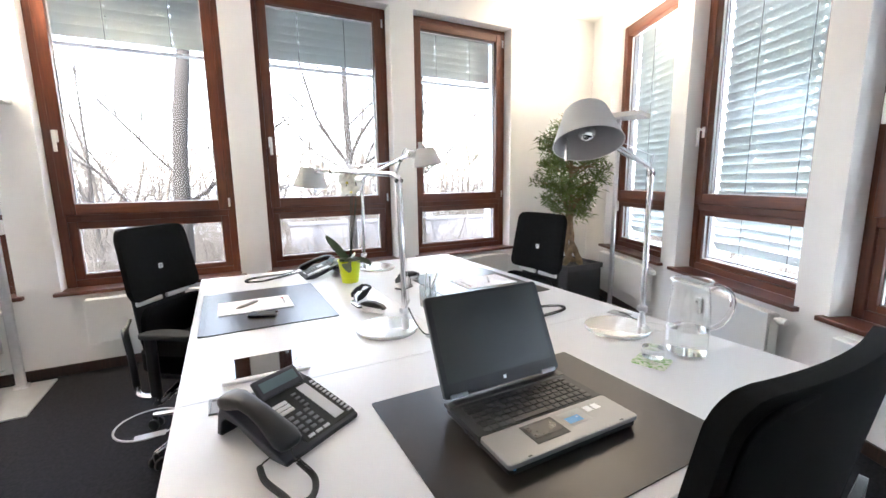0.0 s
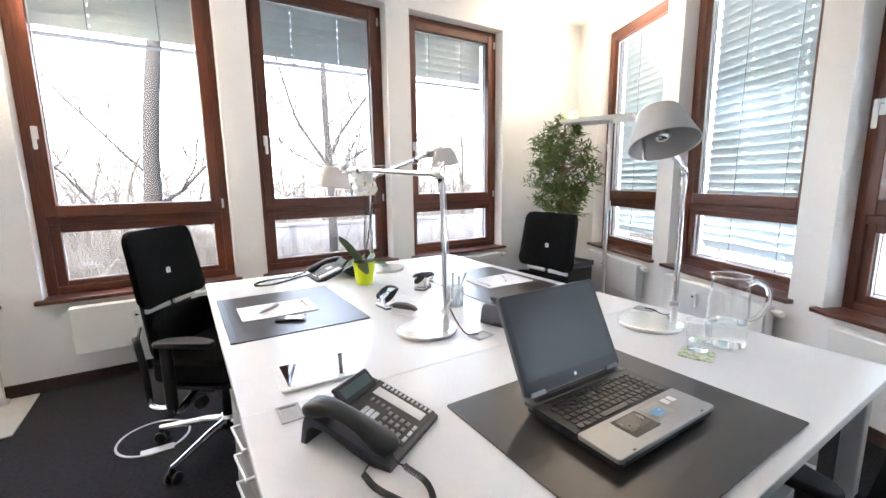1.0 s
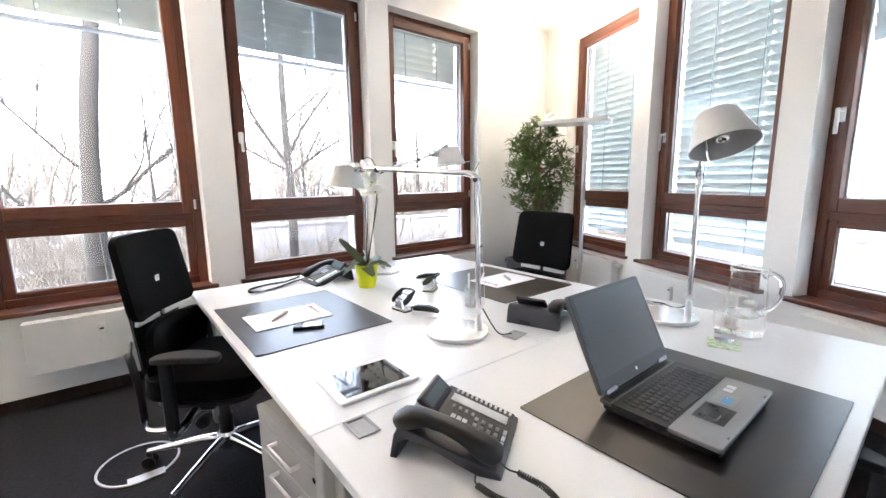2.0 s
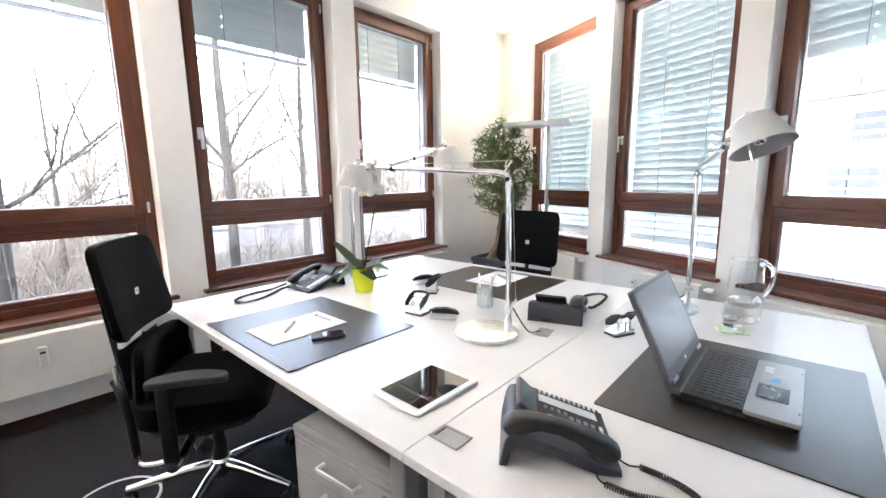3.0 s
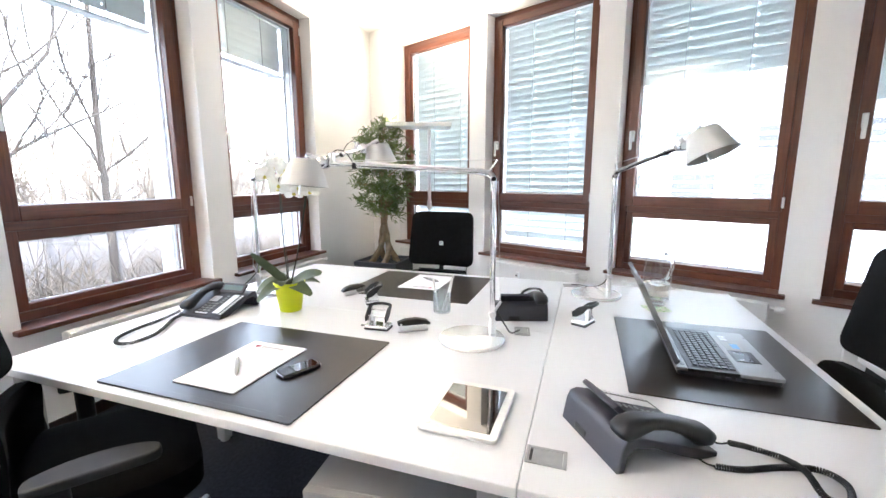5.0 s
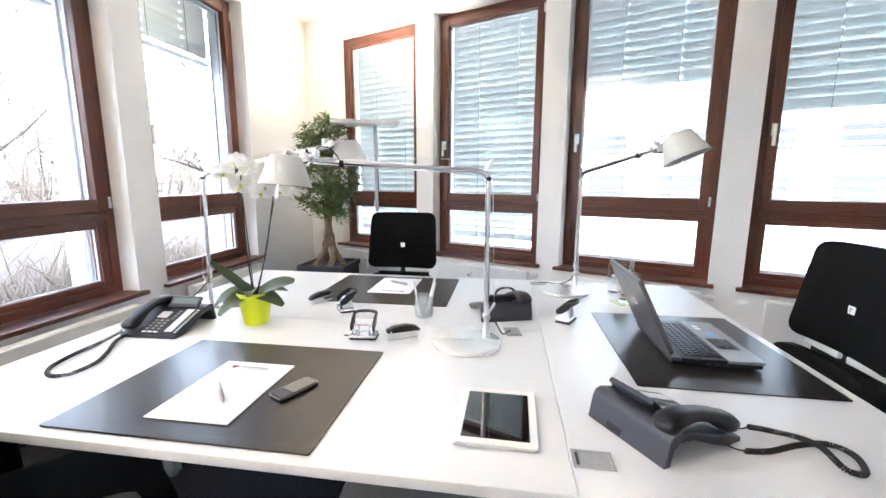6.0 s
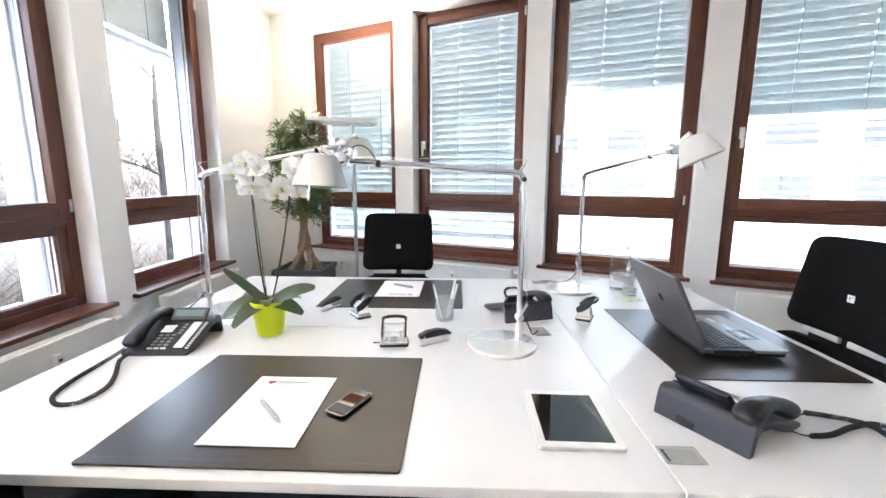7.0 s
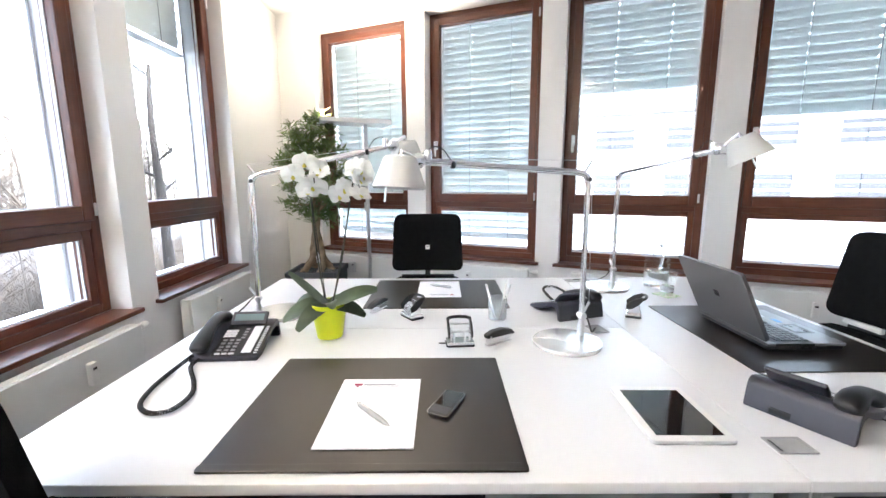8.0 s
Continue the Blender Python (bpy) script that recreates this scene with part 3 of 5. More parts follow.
def build_chair(m, label, arms=True):
    """A black swivel chair facing +x, origin on the floor under the seat."""
    c = thing("office_chair", m, label, "office chair", "office chairs")
    seat = part("seat", seat_bm(), M_FABRIC, c, "black fabric seat cushion")
    part("seat_shell", prism([(x * 1.0, y) for x, y in rounded(0.40, 0.40, 0.10, 6)], 0.372, 0.387, 0.004, m=pose(-0.01, 0, 0)), M_PLASTIC, c)
    part("backrest", moved(curved_pad(0.440, 0.345, 0.046, 0.045, 0.030, 9, taper=0.07), (-0.258, 0, 0.917)), M_FABRIC, c, "tall black fabric backrest with a small white label")
    edge = [(-0.2815 - math.tan(radians(9)) * z + 0.030 * (2 * y / 0.44) ** 2, y * (1 - 0.07 * (z / 0.345 + 0.5)), 0.917 + z) for y, z in rounded(0.414, 0.319, 0.040, 6)]
    part("piping", tube(edge, 0.0042, 8, closed=True), M_FABRIC, c, "raised black piping")
    part("lumbar_pad", moved(curved_pad(0.430, 0.225, 0.055, 0.06, 0.045, -4, taper=-0.02), (-0.208, 0, 0.600)), M_FABRIC, c)
    part("back_shell", moved(curved_pad(0.33, 0.40, 0.018, 0.05, 0.020, 6), (-0.270, 0, 0.690)), M_PLASTIC, c)
    for s in (-1, 1):
        part("back_strip", box(0.018, 0.152, 0.024, (-0.231, s * 0.092, 0.7285), 0.005, m=None), M_BRIGHT, c, "bright metal strip")
    logo = part("label_tag", box(0.003, 0.026, 0.026, (-0.229, 0, 0.888), 0.001, m=None), M_WHITE, c, "small square white label")
    part("label_mark", join(box(0.001, 0.004, 0.016, (-0.2268, -0.003, 0.888)), box(0.001, 0.010, 0.004, (-0.2268, 0.001, 0.892))), M_PRINT_GREY, logo)
    part("back_stem", tube(smooth_path([(-0.06, 0, 0.405), (-0.20, 0, 0.395), (-0.285, 0, 0.47), (-0.290, 0, 0.62)], 5), 0.022, 10), M_PLASTIC, c)
    part("mechanism", join(box(0.26, 0.16, 0.06, (-0.02, 0, 0.341), 0.015), box(0.10, 0.30, 0.035, (-0.02, 0, 0.345), 0.01)), M_PLASTIC, c)
    part("column", join(lathe([(0.0, 0.055), (0.031, 0.057), (0.031, 0.22), (0.025, 0.225), (0.025, 0.34), (0, 0.342)], 20)), M_PLASTIC, c)
    part("hub", lathe([(0.0, 0.075), (0.045, 0.078), (0.048, 0.125), (0.036, 0.145), (0.0, 0.146)], 24), M_CHROME, c)
    for k in range(5):
        a = radians(186 + 72 * k)
        rot = Matrix.Rotation(a, 4, "Z")
        sp = tube([(0.03, 0, 0.112), (0.12, 0, 0.108), (0.24, 0, 0.092), (0.345, 0, 0.077)], [0.024, 0.020, 0.016, 0.013], 10)
        sp.transform(rot)
        part("spoke", sp, M_CHROME, c, "polished metal spoke")
        part("castor", join(box(0.024, 0.016, 0.045, (0.342, 0, 0.058), 0.004, m=rot),
                                     wheel(0.340, 0.019, rot), wheel(0.340, -0.019, rot)), M_PLASTIC, c)
    if arms:
        for s in (-1, 1):
            part("arm_bracket", join(tube(smooth_path([(-0.03, s * 0.15, 0.362), (-0.045, s * 0.255, 0.322), (-0.06, s * 0.298, 0.312), (-0.06, s * 0.300, 0.345)], 5), 0.018, 10)), M_CHROME, c, "bright metal arm bracket")
            part("arm_knob", lathe([(0, 0), (0.026, 0.0), (0.028, 0.008), (0.028, 0.034), (0.024, 0.040), (0.015, 0.040), (0.014, 0.034), (0, 0.034)], 20, m=pose(0.03, s * 0.22, 0.335, -90 * s)), M_PLASTIC, c)
            part("arm_post", join(prism(rounded(0.050, 0.030, 0.013, 4), 0.335, 0.615, 0.003, m=pose(-0.06, s * 0.298, 0))), M_PLASTIC, c)
            part("rear_post", tube(smooth_path([(-0.168, s * 0.288, 0.372), (-0.172, s * 0.290, 0.50), (-0.190, s * 0.286, 0.610), (-0.215, s * 0.262, 0.640)], 5), 0.0145, 10), M_PLASTIC, c)
            part("rear_bracket", tube(smooth_path([(-0.062, s * 0.298, 0.340), (-0.120, s * 0.298, 0.336), (-0.160, s * 0.292, 0.345), (-0.168, s * 0.288, 0.385)], 5), 0.0135, 10), M_CHROME, c, "bright metal bracket")
            part("back_link", tube([(-0.205, s * 0.268, 0.632), (-0.238, s * 0.205, 0.668)], 0.007, 10), M_PLASTIC, c)
            part("arm_pad", moved(arm_pad_bm(), (0.010, s * 0.282, 0.632)), M_PAD, c, "dark grey arm pad")
    return c


def moved(bm, d):
    bmesh.ops.translate(bm, vec=d, verts=bm.verts)
    return bm


def wheel(x, y, rot):
    return lathe([(0, -0.009), (0.020, -0.010), (0.028, -0.006), (0.029, 0), (0.028, 0.006), (0.020, 0.010), (0, 0.009)], 20, m=rot @ pose(x, y, 0.029, 90))


def seat_bm():
    bm = bmesh.new()
    bmesh.ops.create_cube(bm, size=1)
    bmesh.ops.subdivide_edges(bm, edges=bm.edges[:], cuts=15, use_grid_fill=True)
    for v in bm.verts:
        x, y, z = v.co
        r, w, d = 0.13, 0.50, 0.47
        xx, yy = x * d, y * w
        ax, ay = abs(xx) - (d / 2 - r), abs(yy) - (w / 2 - r)
        if ax > 0 and ay > 0:
            k = max(ax, ay) / math.hypot(ax, ay)
            xx, yy = math.copysign(d / 2 - r + ax * k, xx), math.copysign(w / 2 - r + ay * k, yy)
        edge = max(abs(x), abs(y)) * 2
        zz = z * 0.140 * (1 - 0.4 * max(0, edge - 0.8) / 0.2)
        zz += 0.012 * (2 * abs(y)) ** 2 - (0.030 * max(0, 2 * x - 0.4) ** 2 if z > -0.4 else 0)
        v.co = (xx, yy, zz + 0.460)
    return bm


def arm_pad_bm():
    bm = prism([(0.13 * math.cos(a) * (1 - 0.06 * math.sin(a) ** 2), 0.043 * math.copysign(abs(math.sin(a)) ** 0.6, math.sin(a))) for a in [2 * math.pi * i / 28 for i in range(28)]], -0.013, 0.013, 0.006)
    for v in bm.verts:
        v.co.z -= 0.6 * v.co.x ** 2
    return bm


build_chair(pose(-0.122, 2.383, 0, 0, 0, -35), "black fabric swivel chair with armrests and polished base beside the desk")
build_chair(pose(1.461, 1.968, 0, 0, 0, 180), "black fabric swivel chair in the window corner")
build_chair(pose(0.603, 0.460, 0, 0, 0, 91), "black fabric swivel chair in front of the laptop")

# ---- desk lamps ----
def add_desk_lamp(base, foot, elbow, end, shade_top, shade_axis, label):
    """A jointed aluminium task lamp: round base, upright arm, long upper arm, pale cone shade."""
    lamp = thing("desk_lamp", pose(base[0], base[1], TOP), label, "desk lamp", "desk lamps")
    o = Vector((base[0], base[1], TOP))
    f, e, k = Vector((foot[0], foot[1], TOP)) - o, Vector(elbow) - o, Vector(end) - o
    part("base", lathe([(0, 0.0), (0.114, 0.0), (0.117, 0.003), (0.117, 0.012), (0.114, 0.0155), (0, 0.016)], 56), M_BASE, lamp, "round polished metal base")
    part("stem", lathe([(0.013, 0.0165), (0.013, 0.055), (0.009, 0.065), (0.009, 0.085), (0, 0.086)], 20, at=f), M_ALU, lamp)
    up = (e - f).normalized()
    arm = (k - e).normalized()
    flat = Vector((arm.x, arm.y, 0)).normalized()
    part("lower_arm", tube([f + up * 0.075, e - up * 0.03], 0.0098, 14), M_CHROME, lamp)
    part("lower_joint", join(lathe([(0, -0.016), (0.011, -0.016), (0.013, -0.010), (0.013, 0.010), (0.011, 0.016), (0, 0.016)], 16, m=Matrix.Translation(f + up * 0.088) @ flat.to_track_quat("X", "Z").to_matrix().to_4x4() @ pose(0, 0, 0, 90)),
                             tube([f + up * 0.088, f + up * 0.135 - flat * 0.030], 0.005, 10)), M_ALU, lamp)
    part("elbow", tube(smooth_path([e - up * 0.045, e - up * 0.010, e + up * 0.010 + arm * 0.012, e + up * 0.016 + arm * 0.045], 5), [0.0115] * 16, 12), M_CHROME, lamp)
    part("elbow_pin", lathe([(0, -0.013), (0.008, -0.013), (0.008, 0.013), (0, 0.013)], 14, m=Matrix.Translation(e - up * 0.004) @ flat.to_track_quat("X", "Z").to_matrix().to_4x4() @ pose(0, 0, 0, 90)), M_PLASTIC, lamp)
    part("prong", tube([e + arm * 0.02 + up * 0.01, e - arm * 0.012 + up * 0.060], [0.005, 0.0035], 8), M_CHROME, lamp)
    s = e + up * 0.016 + arm * 0.04
    part("upper_arm", tube([s, k - arm * 0.025], 0.0105, 14), M_CHROME, lamp)
    part("tension_wire", join(tube([e - arm * 0.012 + up * 0.060, k - arm * 0.06 + Vector((0, 0, 0.012))], 0.0011, 5), tube([e - arm * 0.016 - up * 0.01, f + up * 0.12 - flat * 0.028], 0.0011, 5)), M_ALU, lamp)
    part("head_joint", join(lathe([(0, -0.027), (0.016, -0.027), (0.022, -0.020), (0.022, 0.020), (0.016, 0.027), (0, 0.027)], 20, m=Matrix.Translation(k) @ flat.to_track_quat("X", "Z").to_matrix().to_4x4() @ pose(0, 0, 0, 90)),
                            lathe([(0, 0), (0.012, 0), (0.012, 0.03), (0, 0.032)], 14, m=Matrix.Translation(k - arm * 0.032 + Vector((0, 0, 0.005))))), M_CHROME, lamp)
    part("head_cord", tube(smooth_path([k - arm * 0.105 + Vector((0, 0, 0.010)), k - arm * 0.080 + Vector((0, 0, 0.040)), k - arm * 0.050 + Vector((0, 0, 0.046)), k - arm * 0.022 + Vector((0, 0, 0.026)), k + Vector((0, 0, 0.016))], 6), 0.0018, 8), M_PLASTIC, lamp, "short black cord loop")
    part("arm_collar", lathe([(0.0106, -0.007), (0.0122, -0.006), (0.0122, 0.006), (0.0106, 0.007)], 16, m=Matrix.Translation(k - arm * 0.11) @ arm.to_track_quat("Z", "Y").to_matrix().to_4x4()), M_PLASTIC, lamp)
    a = Vector(shade_axis).normalized()
    q = Matrix.Translation(Vector(shade_top) - o) @ (-a).to_track_quat("Z", "Y").to_matrix().to_4x4()
    sh = part("shade", lathe([(0.018, 0.002), (0.044, 0.001), (0.0490, -0.005), (0.0790, -0.090), (0.0778, -0.0902), (0.0475, -0.0065), (0.0425, -0.0005), (0.018, 0.0005), (0.018, 0.002)], 48, m=q), M_SHADE, lamp, "pale conical shade, switched off")
    part("socket", lathe([(0, -0.004), (0.024, -0.004), (0.026, -0.025), (0.021, -0.04), (0, -0.04)], 20, m=q), M_PLASTIC_GREY, sh)
    part("bulb", lathe([(0, -0.041), (0.012, -0.042), (0.019, -0.056), (0.020, -0.066), (0.014, -0.076), (0, -0.080)], 20, m=q), M_CHROME, sh, "unlit silvered bulb")
    # Grey sheet added so the shade's inside is darker than its outside.
    part("shade_lining", lathe([(0.0180, -0.0010), (0.0415, -0.0020), (0.0462, -0.0075), (0.0762, -0.0900), (0.0755, -0.0900), (0.0455, -0.0082), (0.0410, -0.0028), (0.0180, -0.0018)], 40, m=q), M_LINING, sh, "grey lining of the shade")
    part("grip_rod", tube([q @ Vector((0.048, 0, -0.075)), q @ Vector((0.052, 0, -0.130))], 0.0035, 8), M_CHROME, sh)
    part("shade_neck", tube([q @ Vector((0, 0, 0.0)), q @ Vector((0, 0, 0.015)), k], 0.010, 10), M_CHROME, lamp)
    return lamp


add_desk_lamp((0.515, 1.447), (0.563, 1.384), (0.556, 1.388, 1.300), (0.400, 1.950, 1.352), (0.372, 1.998, 1.362), (-0.08, 0.05, -1), "polished aluminium desk lamp with pale cone shade mid-desk")
add_desk_lamp((0.858, 2.565), (0.790, 2.630), (0.800, 2.625, 1.300), (0.912, 2.080, 1.438), (0.972, 2.036, 1.463), (0.12, -0.06, -1), "polished aluminium desk lamp with pale cone shade behind the orchid")
add_desk_lamp((1.270, 1.020), (1.327, 0.960), (1.327, 0.962, 1.312), (0.823, 0.778, 1.412), (0.770, 0.740, 1.452), (-0.25, -0.40, -1), "polished aluminium desk lamp with pale cone shade by the jug")


def add_cord(name, points, r, label, mat=None):
    return solid(name, tube(smooth_path(points, 6), r, 8), mat or M_PLASTIC, label, "cable")


add_cord("lamp_cord", [(0.572, 1.372, TOP + 0.10), (0.590, 1.345, TOP + 0.045), (0.615, 1.325, TOP + 0.006), (0.650, 1.300, TOP + 0.007)], 0.0028, "thin black lamp cord running to the desk grommet")
add_cord("lamp_cord", [(1.338, 0.962, TOP + 0.10), (1.37, 0.985, TOP + 0.04), (1.40, 1.04, TOP + 0.010), (1.42, 1.10, TOP + 0.012), (1.43, 1.14, TOP + 0.007)], 0.0028, "thin black lamp cord running to a grommet by the window")
add_cord("lamp_cord", [(0.79, 2.645, TOP + 0.10), (0.77, 2.69, TOP + 0.05), (0.73, 2.75, TOP + 0.006), (0.70, 2.79, TOP + 0.004)], 0.0028, "thin black lamp cord hanging behind the desk phone")


# ---- floor-standing uplighters, switched on ----
def add_uplighter(x, y, rz, power, label):
    u = thing("floor_lamp", pose(x, y, 0, 0, 0, rz), label, "floor lamp", "floor-standing uplighters")
    part("base_plate", prism([(-0.16, -0.46), (0.16, -0.46), (0.16, 0.06), (-0.16, 0.06)], 0.0, 0.010, 0.002), M_SILVER, u, "flat silver base plate")
    part("pole", join(prism(rounded(0.050, 0.032, 0.010, 4), 0.0105, 1.80)), M_ALU, u)
    part("collar", join(prism(rounded(0.075, 0.055, 0.012, 4), 0.0105, 0.03)), M_ALU, u)
    head = part("head", join(moved(prism(rounded(0.30, 0.62, 0.012, 3), 1.800, 1.806), (0, 0.10, 0)), moved(frame_ring(0.30, 0.62, 0.010, 1.806, 1.836), (0, 0.10, 0))), M_WHITE, u, "flat rectangular white head")
    part("diffuser", moved(prism(rounded(0.276, 0.596, 0.010, 3), 1.8065, 1.812), (0, 0.10, 0)), M_UPLIGHT, head, "lit warm diffuser facing the ceiling")
    part("switch_box", box(0.03, 0.045, 0.09, (0.035, 0, 1.05), 0.006), M_WHITE, u)
    lamp = new("uplight", bpy.data.lights.new("uplight", "AREA"))
    lamp.data.shape, lamp.data.size, lamp.data.size_y = "RECTANGLE", 0.26, 0.58
    lamp.data.spread = radians(92)
    lamp.data.energy, lamp.data.color = power, (1.0, 0.83, 0.60)
    lamp.matrix_basis = pose(x, y, 1.816, 0, 0, rz) @ pose(0, 0.10, 0, 180)
    return u


def frame_ring(w, h, t, z0, z1):
    return join(span(-w / 2, -w / 2 + t, -h / 2, h / 2, z0, z1), span(w / 2 - t, w / 2, -h / 2, h / 2, z0, z1),
                span(-w / 2 + t, w / 2 - t, -h / 2, -h / 2 + t, z0, z1), span(-w / 2 + t, w / 2 - t, h / 2 - t, h / 2, z0, z1))


add_uplighter(3.091, 2.579, 22, 1.6, "silver floor-standing uplighter glowing warm beside the potted tree")
add_uplighter(-1.255, 3.50, 0, 7.5, "silver floor-standing uplighter with a flat base plate by the window wall")

# ---- things on the desks ----
def coil(points, turns, r=0.0050, wire=0.0017):
    """A coiled telephone cord along a smooth path."""
    path = smooth_path(points, 14)
    length = [0.0]
    for a, b in zip(path, path[1:]):
        length.append(length[-1] + (b - a).length)
    n = turns * 8
    out, j = [], 0
    for i in range(n + 1):
        s = length[-1] * i / n
        while j < len(path) - 2 and length[j + 1] < s:
            j += 1
        f = (s - length[j]) / max(length[j + 1] - length[j], 1e-9)
        p, d = path[j].lerp(path[j + 1], f), (path[j + 1] - path[j]).normalized()
        side = d.cross(Vector((0, 0, 1))).normalized()
        up = side.cross(d)
        a = 2 * math.pi * i / 8
        out.append(p + r * (side * math.cos(a) + up * math.sin(a)))
    return tube(out, wire, 5)


def arc_body(stations, x0, seg=18):
    """A soft-edged body swept in the y-z plane through (y, z, half width, half thickness), centred on x0."""
    bm = bmesh.new()
    soft = lambda v: math.copysign(abs(v) ** 0.72, v)
    rings = []
    for i, (y, z, w, t) in enumerate(stations):
        a, b = stations[max(i - 1, 0)], stations[min(i + 1, len(stations) - 1)]
        d = Vector((0, b[0] - a[0], b[1] - a[1])).normalized()
        up = Vector((0, -d.z, d.y))
        rings.append([bm.verts.new(Vector((x0 + w * soft(math.cos(2 * math.pi * k / seg)), y, z)) + up * t * soft(math.sin(2 * math.pi * k / seg))) for k in range(seg)])
    for a, b in zip(rings, rings[1:]):
        for k in range(seg):
            bm.faces.new((a[k], a[(k + 1) % seg], b[(k + 1) % seg], b[k]))
    bm.faces.new(rings[0][::-1])
    bm.faces.new(rings[-1])
    bmesh.ops.recalc_face_normals(bm, faces=bm.faces)
    return bm


def add_phone(x, y, rz, label):
    """A wide office telephone: arched shell, handset on the user's left, tilted display at the back. The user is on the -y side."""
    ph = thing("desk_phone", pose(x, y, TOP, 0, 0, rz) @ Matrix.Diagonal((1.0, 1.0, 0.86, 1)), label, "telephone", "office telephones")
    side = [(-0.115, 0.0), (-0.115, 0.012), (-0.060, 0.032), (0.010, 0.058), (0.060, 0.077), (0.085, 0.083), (0.100, 0.078), (0.108, 0.060), (0.118, 0.0),
            (0.102, 0.0), (0.094, 0.040), (0.080, 0.055), (0.040, 0.050), (-0.020, 0.020), (-0.070, 0.0)]
    turn = Matrix(((0, 0, 1, 0), (1, 0, 0, 0), (0, 1, 0, 0), (0, 0, 0, 1)))
    part("body", prism(side, -0.106, 0.106, 0.004, m=turn), M_PLASTIC_GREY, ph, "anthracite arched phone body")
    part("cable_notch", box(0.045, 0.012, 0.020, (0.03, 0.112, 0.012), 0.004), M_PLASTIC, ph)
    slope = pose(0, -0.115, 0.0135, 20.4)

    def keys(name, x0, s0, nx, ns, px, ps, wx, ws, mat):
        me = mesh_of(name, box(wx, ws, 0.005, (0, 0, 0), 0.0012, 1), mat)
        for i in range(nx):
            for j in range(ns):
                piece(name, me, ph, slope @ pose(x0 + i * px, s0 + j * ps, 0.003))

    part("key_panel", box(0.146, 0.168, 0.003, (0.031, 0.093, 0.001), 0.001, 1, m=slope), M_PLASTIC, ph)
    keys("number_key", -0.024, 0.036, 3, 4, 0.0215, 0.0165, 0.014, 0.009, M_KEY)
    keys("function_key", -0.024, 0.018, 3, 1, 0.0215, 0.01, 0.017, 0.008, M_STRIP)
    keys("menu_key", -0.018, 0.108, 1, 3, 0.02, 0.0135, 0.040, 0.011, M_STRIP)
    keys("side_key", 0.030, 0.098, 1, 4, 0.02, 0.0155, 0.013, 0.007, M_KEY)
    keys("line_key", 0.094, 0.020, 1, 12, 0.02, 0.0122, 0.011, 0.0065, M_STRIP)
    part("label_strip", box(0.030, 0.138, 0.002, (0.064, 0.090, 0.0035), 0.0005, 1, m=slope), M_STRIP, ph, "white paper label strip")
    tilt = Matrix.Translation((0.0, 0.058, 0.083)) @ pose(0, 0, 0, 48)
    disp = part("display", box(0.122, 0.056, 0.014, (0.022, 0.012, 0.005), 0.005, 3, m=tilt), M_PLASTIC_GREY, ph, "tilted display")
    part("display_glass", box(0.100, 0.028, 0.001, (0.022, 0.014, 0.0124), m=tilt), M_LCD, disp)
    hand_piece = arc_body([(-0.110, 0.036, 0.016, 0.008), (-0.104, 0.041, 0.025, 0.018), (-0.086, 0.050, 0.028, 0.024), (-0.062, 0.064, 0.026, 0.020), (-0.035, 0.080, 0.023, 0.016), (0.0, 0.094, 0.021, 0.0145),
                           (0.036, 0.102, 0.022, 0.0155), (0.062, 0.101, 0.026, 0.021), (0.086, 0.094, 0.028, 0.024), (0.103, 0.086, 0.025, 0.018), (0.109, 0.082, 0.015, 0.008)], -0.081)
    part("handset", hand_piece, M_PLASTIC, ph, "black handset resting on its cradle")
    part("speaker_grille", join(*[box(0.001, 0.030, 0.002, (-0.045 + 0.006 * i, 0.03, 0.0015), m=slope) for i in range(3)]), M_PLASTIC, ph)
    return ph


cz = TOP + 0.0085


def add_cord_to(phone, points, turns, leads=()):
    """The coiled cord of a phone, from points in the room."""
    back = phone.matrix_basis.inverted()
    bm = coil(points, turns)
    bm.transform(back)
    cord = part("coiled_cord", bm, M_PLASTIC, phone, "black coiled cord lying in a loop")
    for lead in leads:
        bm = tube(smooth_path(lead, 5), 0.0018, 6)
        bm.transform(back)
        part("lead", bm, M_PLASTIC, cord)


phone_by_laptop = add_phone(0.094, 0.962, 32, "anthracite office telephone with a coiled cord beside the laptop")
phone_by_orchid = add_phone(0.500, 2.578, -87, "anthracite office telephone with its cord looped on the desk")
phone_by_cup = add_phone(0.885, 1.345, 108, "anthracite office telephone turned towards the corner seat")
add_cord_to(phone_by_laptop, [(0.085, 0.785, cz + 0.016), (0.108, 0.740, cz), (0.090, 0.690, cz), (0.035, 0.676, cz + 0.013), (-0.018, 0.668, cz + 0.004), (-0.020, 0.635, cz), (0.035, 0.612, cz), (0.070, 0.638, cz), (0.056, 0.704, cz), (0.025, 0.775, cz), (0.018, 0.825, cz)], 125,
            ([(0.078, 0.828, TOP + 0.030), (0.080, 0.805, TOP + 0.022), (0.085, 0.785, cz + 0.016)], [(0.040, 0.850, TOP + 0.006), (0.026, 0.838, TOP + 0.006), (0.018, 0.825, cz)]))
add_cord_to(phone_by_orchid, [(0.372, 2.655, cz + 0.020), (0.300, 2.678, cz), (0.205, 2.668, cz), (0.120, 2.642, cz), (0.078, 2.593, cz), (0.090, 2.546, cz), (0.163, 2.540, cz), (0.235, 2.575, cz), (0.330, 2.640, cz), (0.375, 2.640, cz + 0.006)], 135)
